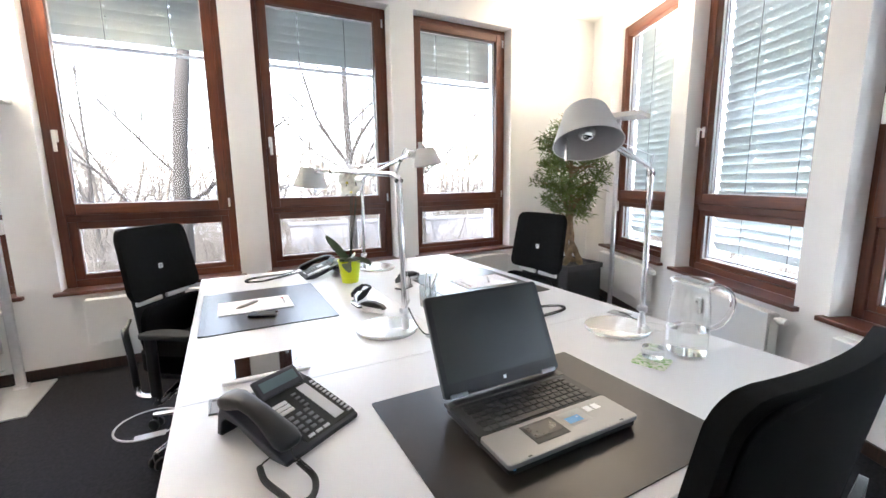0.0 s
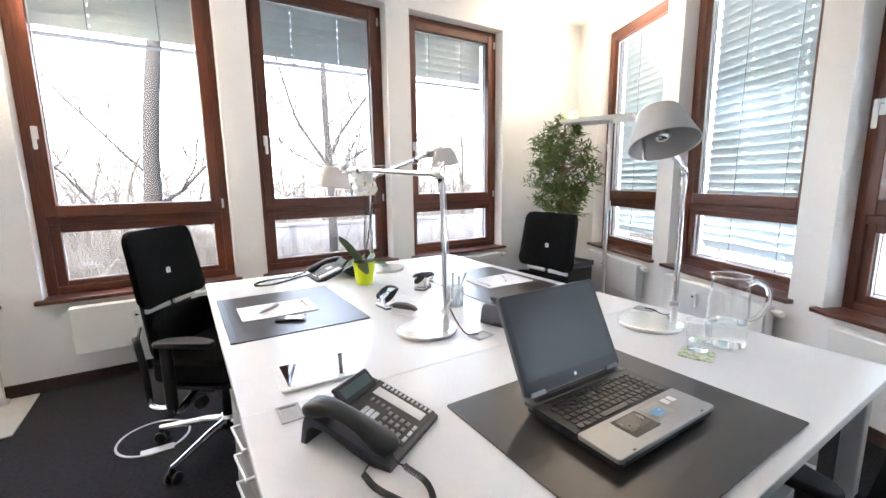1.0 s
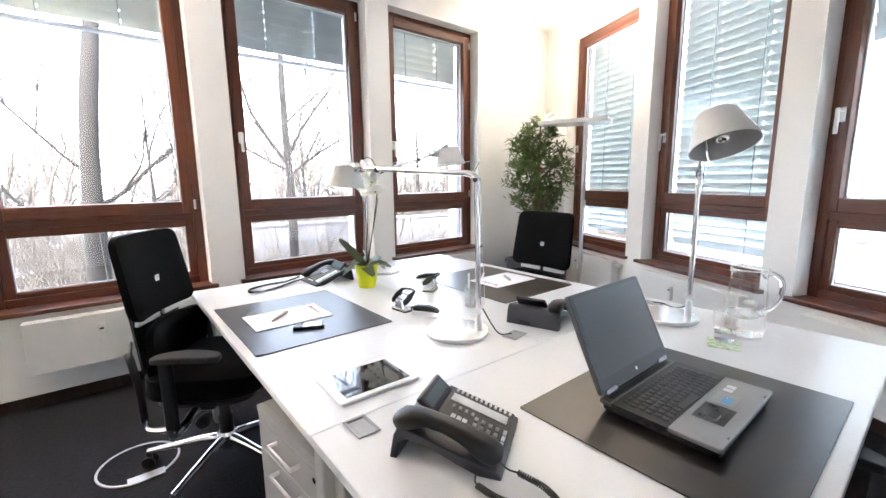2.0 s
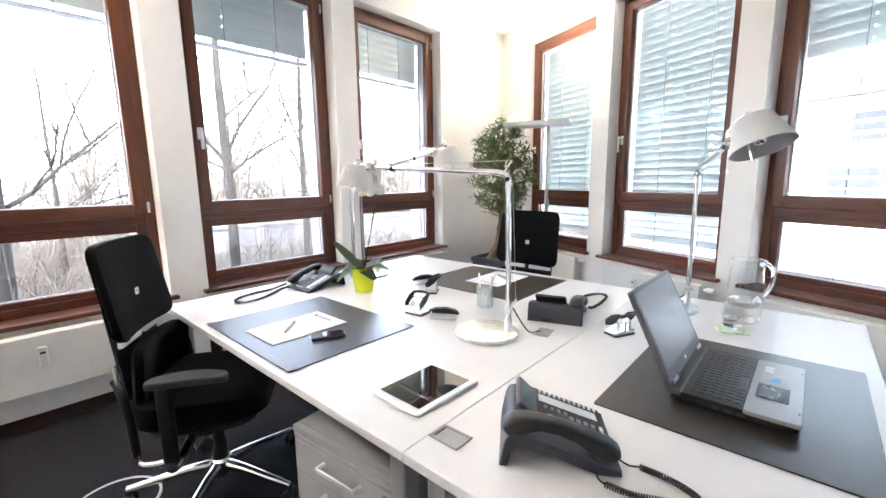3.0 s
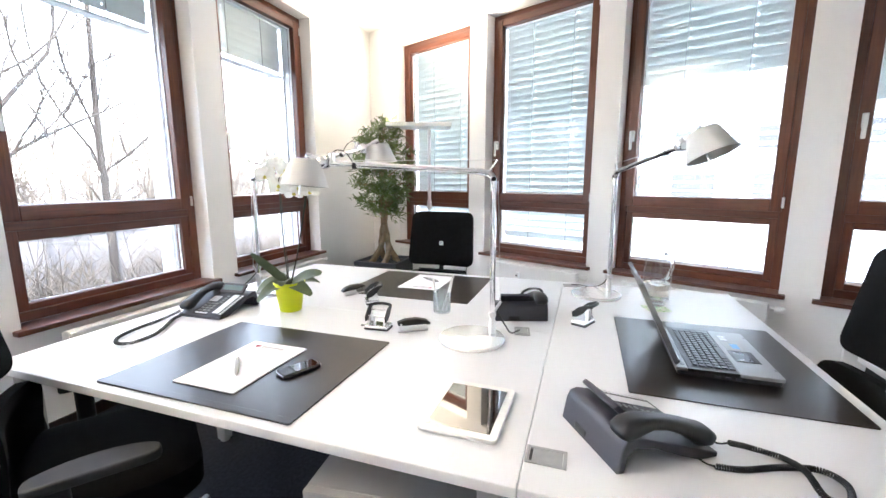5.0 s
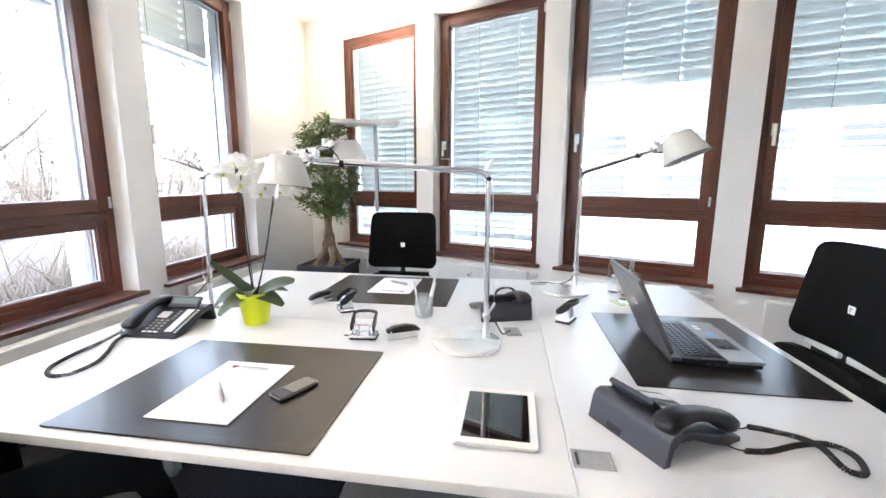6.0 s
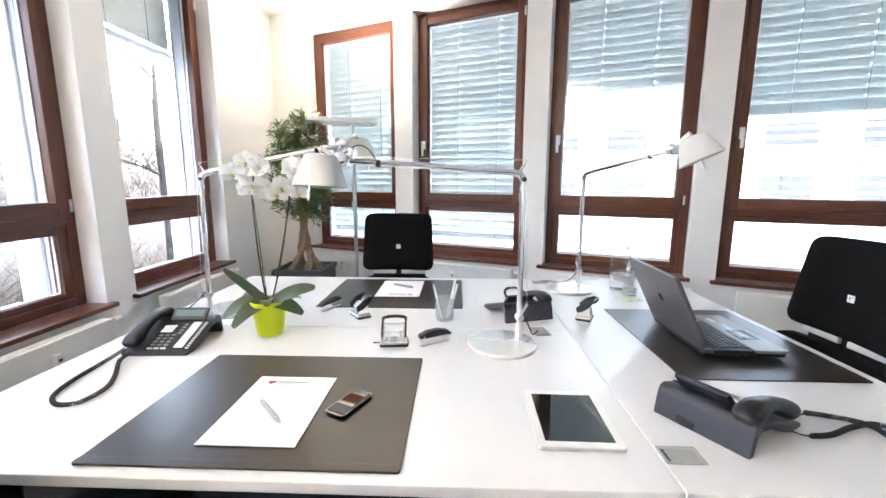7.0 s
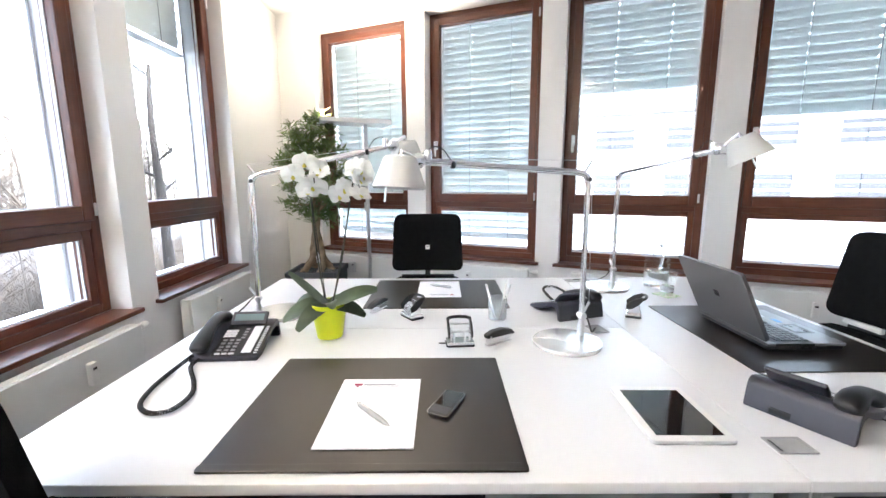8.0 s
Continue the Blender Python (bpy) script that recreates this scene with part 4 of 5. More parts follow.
add_cord_to(phone_by_cup, [(0.985, 1.255, cz + 0.015), (1.060, 1.262, cz), (1.160, 1.265, cz), (1.260, 1.285, cz), (1.275, 1.330, cz), (1.210, 1.360, cz), (1.110, 1.365, cz), (1.000, 1.360, cz)], 96)


# laptop
def add_laptop():
    lp = thing("laptop", pose(0.606, 0.690, MATZ, 0, 0, 0), "open silver and black laptop with dark screen on a mat", "laptop")
    w, d = 0.360, 0.262
    part("base", prism(rounded(w - 0.008, d - 0.008, 0.010, 4), 0.006, 0.0185, 0.003), M_PLASTIC, lp, "black laptop underside")
    deck = part("deck", join(prism(rounded(w - 0.002, 0.104, 0.008, 4), 0.0190, 0.0300, 0.0025, m=pose(0, -0.078, 0))), M_LAPTOP, lp, "silver palm rest")
    part("keyboard_bed", span(-w / 2 + 0.001, w / 2 - 0.001, -0.0255, d / 2 - 0.030, 0.0190, 0.0292, 0.001), M_PLASTIC, lp)
    part("hinge_bar", span(-w / 2 + 0.001, w / 2 - 0.001, d / 2 - 0.0295, d / 2, 0.0190, 0.0300, 0.002), M_LID, lp)
    part("speaker_strip", span(-w / 2 + 0.02, w / 2 - 0.02, d / 2 - 0.026, d / 2 - 0.012, 0.0301, 0.0308), M_LAPKEY, lp)
    for i, s in enumerate((-0.14, -0.06, 0.10, 0.14)):
        part("rubber_foot", lathe([(0.008, 0), (0.008, 0.0055)], 12, at=(s, (-0.11, 0.11)[i % 2], 0)), M_PLASTIC, lp)
    key = mesh_of("key", box(0.0158, 0.0152, 0.0036, (0, 0, 0), 0.0012, 1), M_LAPKEY)
    for r in range(6):
        y = -0.013 + 0.0185 * r
        for c in range(16):
            if r == 0 and 4 <= c <= 8:
                continue
            piece("key", key, lp, pose(-0.150 + 0.0195 * c + 0.003 * (r % 2), y, 0.0311) @ Matrix.Diagonal((1, 0.7 if r == 5 else 1, 1, 1)))
    part("space_bar", box(0.094, 0.0152, 0.0036, (-0.033, -0.013, 0.0311), 0.0012), M_LAPKEY, lp)
    pad = part("touchpad", join(span(-0.088, 0.000, -0.104, -0.040, 0.0301, 0.0311, 0.0004)), M_PLASTIC, deck)
    part("pad_surface", span(-0.080, -0.008, -0.088, -0.046, 0.0312, 0.0316), M_TOUCH, pad)
    part("sticker", span(0.014, 0.080, -0.090, -0.042, 0.0301, 0.0305), M_GREYLID, deck)
    part("sticker", span(0.020, 0.060, -0.083, -0.062, 0.03055, 0.0308), M_STICKER, deck)
    for s in (0.090, 0.114):
        part("sticker", span(s, s + 0.018, -0.066, -0.046, 0.0301, 0.0304), M_STRIP, deck)
    for s in (-0.130, 0.125):
        part("latch_hole", span(s, s + 0.010, -0.126, -0.122, 0.0301, 0.0304), M_LAPKEY, deck)
    part("ports", join(*[span(-w / 2 - 0.0006, -w / 2 + 0.002, y, y + 0.014, 0.010, 0.017) for y in (-0.03, -0.005, 0.02)]), M_PLASTIC_GREY, lp)
    part("status_light", span(-0.170, -0.164, -0.1305, -0.1295, 0.018, 0.021), M_STICKER, lp)
    lid_m = Matrix.Translation((0, d / 2 - 0.004, 0.031)) @ pose(0, 0, 0, 90 - 26)
    lid = part("lid", prism(rounded(w, 0.252, 0.010, 4), -0.006, 0.006, 0.0025, m=lid_m @ pose(0, 0.130, 0, 0, 0, 0)), M_LID, lp, "grey laptop lid standing open")
    part("bezel", prism(rounded(w - 0.004, 0.248, 0.009, 4), 0.0062, 0.0078, 0.0005, m=lid_m @ pose(0, 0.130, 0)), M_PLASTIC, lid)
    part("screen", span_m(-0.163, 0.163, 0.038, 0.245, 0.0080, 0.0084, lid_m), M_SCREEN, lid, "dark switched-off screen")
    part("bezel_mark", span_m(-0.004, 0.004, 0.018, 0.026, 0.0080, 0.0086, lid_m), M_ALU, lid)
    part("lid_mark", span_m(-0.014, 0.014, 0.125, 0.150, -0.0068, -0.0061, lid_m), M_CHROME, lid)
    for s in (-0.140, 0.140):
        part("hinge_cover", span_m(s - 0.024, s + 0.024, 0.002, 0.013, 0.004, 0.012, lid_m, 0.002), M_LAPTOP, lid, "silver hinge cover")
    return lp


def span_m(x0, x1, y0, y1, z0, z1, m, bev=0.0):
    bm = span(x0, x1, y0, y1, z0, z1, bev)
    bm.transform(m)
    return bm


add_laptop()

# tablet
tb = thing("tablet", pose(0.074, 1.335, TOP, 0, 0, -1), "white-framed tablet with a black mirror-like screen lying on the desk", "tablet")
part("casing", prism(rounded(0.241, 0.186, 0.012, 6), 0.0, 0.0092, 0.0030), M_ALU, tb)
part("front_glass", prism(rounded(0.238, 0.183, 0.011, 6), 0.0093, 0.0099), M_WHITE, tb, "white glossy bezel")
part("screen", span(-0.099, 0.099, -0.0745, 0.0745, 0.0100, 0.0104), M_GLOSSBLACK, tb)
part("home_button", lathe([(0.0, 0.0103), (0.0055, 0.0103), (0.0055, 0.0100)], 16, at=(-0.109, 0, 0)), M_STRIP, tb)


# paper, pens, mobile phone
def add_sheets(x, y, rz, label):
    p = thing("letter_sheets", pose(x, y, MATZ, 0, 0, rz), label, "paper", "letter pads")
    for i in range(4):
        part("sheet", box(0.215, 0.308, 0.0007, (0.0004 * (i % 2), -0.0005 * (i % 3), 0.0005 + 0.0008 * i)), M_PAPER, p, smooth=False)
    top = p.children[-1]
    z = 0.0034
    part("letterhead_mark", prism([(-0.070, 0.116), (-0.052, 0.116), (-0.050, 0.128), (-0.074, 0.128)], z, z + 0.0002), M_PRINT_RED, top, smooth=False)
    part("letterhead_mark", prism([(-0.066, 0.108), (-0.060, 0.108), (-0.058, 0.1155), (-0.064, 0.1155)], z, z + 0.0002), M_PRINT_RED, top, smooth=False)
    part("letterhead_bar", span(-0.046, 0.040, 0.119, 0.126, z, z + 0.0002), M_PRINT_GREY, top, smooth=False)
    part("letterhead_bar", span(-0.046, 0.055, 0.113, 0.1155, z, z + 0.0002), M_PRINT_GREY, top, smooth=False)
    part("letterhead_bar", span(-0.040, 0.048, 0.1065, 0.1085, z, z + 0.0002), M_PRINT_GREY, top, smooth=False)
    return p


def add_pen(x, y, z, rz):
    p = thing("ballpoint_pen", pose(x, y, z, 0, 0, rz), "silver ballpoint pen lying on paper", "pen", "ballpoint pens")
    q = pose(0, 0, 0.0066, 0, 90)
    part("barrel", lathe([(0, -0.068), (0.0012, -0.066), (0.0050, -0.050), (0.0064, -0.03), (0.0064, 0.045), (0.0050, 0.060), (0, 0.061)], 14, m=q), M_GREYLID, p)
    part("button", lathe([(0.002, 0.0612), (0.0022, 0.068), (0, 0.069)], 8, m=q), M_CHROME, p)
    part("clip", box(0.038, 0.003, 0.0014, (0.038, 0, 0.0139), 0.0004), M_CHROME, p)
    return p


add_sheets(0.093, 2.048, -90, "letter sheets with a printed heading lying on the desk mat")
add_sheets(1.243, 1.893, 90, "letter sheets with a printed heading on the corner desk mat")
add_pen(0.058, 2.045, MATZ + 0.0035, 43)
add_pen(1.27, 1.885, MATZ + 0.0035, -120)
mp = thing("mobile_phone", pose(0.112, 1.868, MATZ, 0, 0, -25), "small black mobile phone with bright rim on the mat", "mobile phone")
part("casing", prism(rounded(0.118, 0.056, 0.009, 5), 0.0, 0.0105, 0.003), M_PLASTIC, mp)
part("rim", prism(rounded(0.1195, 0.0575, 0.0095, 5), 0.0065, 0.0088), M_CHROME, mp, "bright metal rim")
part("screen", span(-0.020, 0.054, -0.0235, 0.0235, 0.0106, 0.0110), M_GLOSSBLACK, mp)
part("keypad", span(-0.053, -0.024, -0.0235, 0.0235, 0.0106, 0.0112, 0.0002), M_PLASTIC_GREY, mp)


# hole punches and staplers
def add_punch(x, y, rz, label):
    """A chromed two-hole punch with a bowed black handle."""
    p = thing("hole_punch", pose(x, y, TOP, 0, 0, rz) @ Matrix.Scale(0.88, 4), label, "hole punch", "hole punches")
    part("tray", prism(rounded(0.112, 0.070, 0.010, 4), 0.0, 0.006, 0.002), M_PLASTIC, p)
    part("base", join(box(0.106, 0.066, 0.013, (0, 0.002, 0.0128), 0.004)), M_CHROME, p)
    for s in (-1, 1):
        cheek = prism([(-0.030, 0.019), (0.024, 0.019), (0.020, 0.050), (-0.004, 0.068), (-0.022, 0.060)], s * 0.036 - 0.003, s * 0.036 + 0.003, 0.001, m=Matrix(((0, 0, 1, 0), (1, 0, 0, 0), (0, 1, 0, 0), (0, 0, 0, 1))))
        part("cheek", cheek, M_CHROME, p)
        part("punch_pin", lathe([(0.005, 0.0195), (0.005, 0.052), (0, 0.053)], 12, at=(s * 0.040 * 0.55, -0.010, 0)), M_ALU, p)
    yz = Matrix(((0, 0, 1, 0), (1, 0, 0, 0), (0, 1, 0, 0), (0, 0, 0, 1)))
    for s in (-1, 1):
        part("lever_side", prism([(0.030, 0.036), (0.034, 0.058), (0.004, 0.086), (-0.034, 0.101), (-0.042, 0.092), (-0.020, 0.062), (0.006, 0.042)], s * 0.045 - 0.0035, s * 0.045 + 0.0035, 0.001, m=yz), M_PLASTIC, p, "black lever side plate")
    part("lever_bar", tube(smooth_path([(-0.045, -0.032, 0.091), (-0.036, -0.046, 0.094), (0.0, -0.052, 0.096), (0.036, -0.046, 0.094), (0.045, -0.032, 0.091)], 5), 0.0065, 10), M_PLASTIC, p, "bowed black lever bar")
    for y, z in ((0.018, 0.058), (-0.012, 0.079)):
        part("cross_rod", tube([(-0.042, y, z), (0.042, y, z)], 0.0032, 10), M_CHROME, p)
    part("paper_guide", box(0.034, 0.010, 0.003, (0.066, 0.0, 0.006), 0.001), M_PLASTIC, p)
    return p


def add_stapler(x, y, rz, label):
    s = thing("stapler", pose(x, y, TOP, 0, 0, rz) @ Matrix.Scale(1.02, 4), label, "stapler", "staplers")
    side = Matrix(((1, 0, 0, 0), (0, 0, 1, 0), (0, 1, 0, 0), (0, 0, 0, 1)))
    part("foot", prism(rounded(0.112, 0.026, 0.009, 4), 0.0, 0.005, 0.002), M_ALU, s)
    part("magazine", prism([(-0.050, 0.0055), (0.040, 0.008), (0.054, 0.014), (0.054, 0.024), (-0.052, 0.026)], -0.009, 0.009, 0.002, m=side), M_CHROME, s)
    part("top", prism([(-0.056, 0.0265), (0.046, 0.0245), (0.060, 0.020), (0.066, 0.026), (0.050, 0.040), (0.014, 0.049), (-0.030, 0.048), (-0.058, 0.038)], -0.0135, 0.0135, 0.005, m=side), M_PLASTIC, s, "rounded black grip")
    part("hinge_pin", lathe([(0, -0.0145), (0.004, -0.0145), (0.004, 0.0145), (0, 0.0145)], 12, m=pose(-0.046, 0, 0.031, 90)), M_CHROME, s)
    return s


add_punch(0.520, 1.818, 95, "chromed hole punch with a bowed black lever on the desk")
add_stapler(0.535, 1.681, -56, "black and chrome stapler beside a hole punch")
add_punch(0.815, 2.005, 35, "chromed hole punch with a bowed black lever by the corner mat")
add_stapler(0.912, 2.160, 153, "black and chrome stapler by the corner mat")
add_punch(0.825, 1.075, -25, "chromed hole punch with a bowed black lever beside the seam")


# pencil cup, jug, tumbler
cup = thing("pen_cup", pose(0.786, 1.652, TOP), "clear glass cup holding white pencils", "pen cup")
part("beaker", lathe([(0, 0.0), (0.034, 0.0), (0.0365, 0.003), (0.039, 0.092), (0.037, 0.092), (0.0345, 0.006), (0, 0.005)], 36), M_FROST, cup, "clear glass beaker")
for i, (a, b) in enumerate((((-0.012, 0.014), (0.018, 0.046)), ((0.010, -0.016), (-0.014, -0.050)), ((-0.016, -0.008), (0.028, -0.042)))):
    part("pencil", tube([(a[0], a[1], 0.010), (b[0], b[1], 0.142 + 0.008 * i)], 0.0046, 6), M_WHITE, cup, "white pencil")
jug = thing("water_jug", pose(1.272, 0.756, TOP), "clear glass water jug with a handle, half full", "jug")
part("glass_body", lathe([(0, 0.0), (0.052, 0.0), (0.060, 0.006), (0.062, 0.05), (0.060, 0.14), (0.054, 0.20), (0.053, 0.225), (0.058, 0.245), (0.056, 0.2455), (0.051, 0.225), (0.052, 0.20), (0.058, 0.14), (0.060, 0.05), (0.057, 0.012), (0, 0.010)], 48), M_ACRYL, jug, "clear glass body")
part("water", lathe([(0, 0.0108), (0.0560, 0.0125), (0.0592, 0.05), (0.0580, 0.088), (0, 0.088)], 40), M_WATER, jug, "clear water")
part("handle", tube(smooth_path([(0.040, -0.034, 0.215), (0.062, -0.052, 0.225), (0.088, -0.074, 0.200), (0.090, -0.076, 0.150), (0.070, -0.059, 0.105), (0.045, -0.038, 0.090)], 6), 0.0085, 12), M_GLASS, jug, "thick glass handle")
part("rim", tube([(0.057 * math.cos(2 * math.pi * i / 40), 0.057 * math.sin(2 * math.pi * i / 40), 0.245) for i in range(40)], 0.0022, 8, closed=True), M_GLASS, jug)
for ob in [*jug.children]:
    ob.visible_shadow = False
coaster = solid("coaster", prism(rounded(0.098, 0.098, 0.012, 4), 0.0, 0.003, 0.0008), M_COASTER, "white coaster with a green leaf pattern", "coaster", m=pose(1.128, 0.772, TOP, 0, 0, 18))
tum = thing("tumbler", pose(1.128, 0.772, TOP + 0.0032), "clear drinking glass on a green patterned coaster", "drinking glass")
bm = lathe([(0, 0.0), (0.029, 0.0), (0.031, 0.004), (0.034, 0.055), (0.037, 0.085), (0.037, 0.110), (0.0352, 0.110), (0.0345, 0.085), (0.0300, 0.014), (0, 0.012)], 60)
for v in bm.verts:
    if v.co.z < 0.08 and v.co.xy.length > 0.0285:
        k = 1 + 0.030 * math.cos(10 * math.atan2(v.co.y, v.co.x))
        v.co.x, v.co.y = v.co.x * k, v.co.y * k
part("glass_body", bm, M_ACRYL, tum, "ribbed clear glass")
part("water", lathe([(0, 0.0125), (0.0290, 0.0145), (0.0308, 0.045), (0, 0.045)], 36), M_WATER, tum)
part("rim", tube([(0.0363 * math.cos(2 * math.pi * i / 36), 0.0363 * math.sin(2 * math.pi * i / 36), 0.110) for i in range(36)], 0.0012, 6, closed=True), M_GLASS, tum)

for ob in [*tum.children, cup.children[0]]:
    ob.visible_shadow = False


# cable grommets let into the tops
def add_grommet(x, y, rz, label):
    g = thing("cable_grommet", pose(x, y, TOP, 0, 0, rz), label, "cable grommet", "cable grommets")
    part("frame", frame_ring2(0.082, 0.056, 0.007, 0.0005, 0.004), M_GREYLID, g)
    part("flap", span(-0.026, 0.033, -0.020, 0.020, 0.0005, 0.0030, 0.0006), M_GREYLID, g)
    part("brush_strip", span(-0.033, -0.027, -0.020, 0.020, 0.0005, 0.0016), M_PLASTIC_GREY, g)
    return g


def frame_ring2(w, h, t, z0, z1):
    return join(span(-w / 2, -w / 2 + t, -h / 2, h / 2, z0, z1, 0.001), span(w / 2 - t, w / 2, -h / 2, h / 2, z0, z1, 0.001),
                span(-w / 2 + t, w / 2 - t, -h / 2, -h / 2 + t, z0, z1, 0.001), span(-w / 2 + t, w / 2 - t, h / 2 - t, h / 2, z0, z1, 0.001))


add_grommet(-0.050, 1.140, -90, "grey metal cable grommet near the desk edge")
add_grommet(0.655, 1.290, 10, "grey metal cable grommet with a lamp cord")
add_grommet(1.430, 1.140, 100, "grey metal cable grommet by the window side")


# orchid
def petal_bm(r, wide):
    bm = bmesh.new()
    rows = []
    for i in range(5):
        s = i / 4
        w = wide * math.sin(math.pi * min(0.12 + 0.80 * s, 1)) ** 0.7
        z = 0.25 * r * math.sin(s * 2.2)
        rows.append([bm.verts.new((u * w, s * r, z - 0.4 * abs(u) * w)) for u in (-1, -0.5, 0, 0.5, 1)])
    for a, b in zip(rows, rows[1:]):
        for j in range(4):
            bm.faces.new((a[j], a[j + 1], b[j + 1], b[j]))
    bmesh.ops.solidify(bm, geom=bm.faces[:], thickness=0.0008)
    return bm


def leaf_bm(length, width, rise, droop, n=10):
    bm = bmesh.new()
    rows = []
    for i in range(n + 1):
        s = i / n
        w = width * 0.5 * math.sin(math.pi * (0.10 + 0.86 * s ** 0.85)) ** 0.55
        x, z = length * s * (1 - 0.12 * s), rise * s - droop * s * s
        rows.append([bm.verts.new((x, u * w, z + 0.25 * abs(u) * w)) for u in (-1, -0.5, 0, 0.5, 1)])
    for a, b in zip(rows, rows[1:]):
        for j in range(4):
            bm.faces.new((a[j], a[j + 1], b[j + 1], b[j]))
    bmesh.ops.solidify(bm, geom=bm.faces[:], thickness=0.0022)
    return bm


orc = thing("orchid", pose(0.603, 2.290, TOP), "white flowering orchid in a lime green pot on the desk", "orchid")
part("pot", lathe([(0, 0.0), (0.044, 0.0), (0.046, 0.003), (0.063, 0.118), (0.066, 0.120), (0.066, 0.128), (0.062, 0.128), (0.0595, 0.100), (0, 0.098)], 44), M_POT, orc, "lime green glazed pot")
soil = part("bark_chips", lathe([(0, 0.112), (0.030, 0.110), (0.059, 0.100), (0.058, 0.099), (0, 0.0985)], 24), M_SOIL, orc)
rng = random.Random(11)
for a, l, w, r, d, t in ((15, 0.15, 0.075, 0.08, 0.12, 0), (72, 0.17, 0.062, 0.11, 0.12, -30), (112, 0.18, 0.068, 0.09, 0.15, -38), (150, 0.15, 0.070, 0.05, 0.11, -20), (205, 0.12, 0.050, 0.10, 0.08, 10), (250, 0.16, 0.060, 0.07, 0.10, 30), (278, 0.20, 0.066, 0.15, 0.07, 34), (98, 0.13, 0.046, 0.20, 0.03, -30), (320, 0.15, 0.066, 0.06, 0.07, 15)):
    bm = leaf_bm(l, w, r, d)
    bm.transform(pose(0, 0, 0.112, 0, 0, a) @ pose(0, 0, 0, t))
    part("leaf", bm, M_LEAF, orc, "broad green leaf")
stems = (((0.010, 0.012), (0.028, 0.040), (0.045, 0.058), (0.074, 0.068), 0.590), ((-0.008, -0.010), (0.012, -0.050), (0.030, -0.082), (0.030, -0.098), 0.575))
petal, wide_petal, lip = mesh_of("petal", petal_bm(0.041, 0.016), M_PETAL), mesh_of("wide_petal", petal_bm(0.043, 0.028), M_PETAL), mesh_of("lip", petal_bm(0.018, 0.009), M_LIP)
for k, (a, b, c, d, h) in enumerate(stems):
    part("stem", tube(smooth_path([(*a, 0.105), (*b, 0.105 + 0.3 * h), (*c, 0.105 + 0.65 * h), (*d, h - 0.02), (d[0] - 0.030, d[1] - 0.022, h + 0.010), (d[0] - 0.062, d[1] - 0.035, h - 0.035)], 6), [0.0030] * 25 + [0.0022] * 6, 8), M_STEM, orc)
    part("support_stick", tube([(a[0] + 0.006, a[1], 0.10), (c[0] + 0.008, c[1], h - 0.10)], 0.0018, 6), M_STEM, orc)
    for i in range(7):
        f = (d[0] + rng.uniform(-0.055, 0.022), d[1] + rng.uniform(-0.050, 0.045), h - 0.075 + 0.018 * i + rng.uniform(-0.012, 0.012))
        m = Matrix.Translation(f) @ pose(0, 0, 0, 62 + rng.uniform(-18, 18), 0, -72 + rng.uniform(-60, 60))
        fl = new("flower")
        fl.empty_display_size = 0.02
        fl.parent, fl.matrix_basis = orc, m
        for ang, me in ((0, petal), (120, petal), (240, petal), (62, wide_petal), (-62, wide_petal), (180, lip)):
            piece("petal" if me is not lip else "lip", me, fl, pose(0, 0, 0.001 if me is petal else 0.003, 0, 0, ang))

# ---- radiators under the windows ----
def add_radiator(wall_m, u0, u1, label, meter):
    r = thing("radiator", wall_m, label, "radiator", "panel radiators")
    part("front_panel", span(u0, u1, -0.112, -0.098, 0.225, 0.530, 0.004), M_RADIATOR, r, "smooth white front panel")
    part("convector", join(*[span(u0 + 0.02 + 0.05 * i, u0 + 0.024 + 0.05 * i, -0.096, -0.048, 0.24, 0.515) for i in range(int((u1 - u0 - 0.04) / 0.05))]), M_RADIATOR, r)
    part("back_panel", span(u0, u1, -0.047, -0.037, 0.225, 0.525, 0.003), M_RADIATOR, r)
    part("top_grille", join(span(u0 + 0.005, u1 - 0.005, -0.0975, -0.047, 0.5255, 0.531)), M_RADIATOR, r)
    for u in (u0 - 0.002, u1 - 0.002):
        part("side_cover", span(u, u + 0.004, -0.097, -0.048, 0.235, 0.524, 0.001), M_RADIATOR, r)
    for f in (0.2, 0.8):
        u = u0 + f * (u1 - u0)
        part("bracket", span(u - 0.015, u + 0.015, -0.036, -0.0005, 0.25, 0.50), M_RADIATOR, r)
    q = Matrix.Translation((u1 + 0.012, -0.075, 0.500)) @ pose(0, 0, 0, 0, 90)
    part("valve_knob", lathe([(0, 0), (0.011, 0), (0.011, 0.020), (0.020, 0.024), (0.022, 0.060), (0.018, 0.072), (0, 0.074)], 18, m=q), M_WHITE, r, "white thermostat knob")
    part("feed_pipe", tube(smooth_path([(u1 - 0.03, -0.072, 0.226), (u1 - 0.03, -0.072, 0.15), (u1 - 0.03, -0.05, 0.11), (u1 - 0.03, -0.001, 0.10)], 5), 0.008, 10), M_WHITE, r)
    if meter is not None:
        m = part("heat_meter", span(meter - 0.019, meter + 0.019, -0.140, -0.1125, 0.360, 0.470, 0.006), M_WHITE, r, "small white heat meter")
        part("meter_display", span(meter - 0.010, meter + 0.010, -0.1412, -0.1402, 0.435, 0.447), M_PLASTIC, m)
    return r


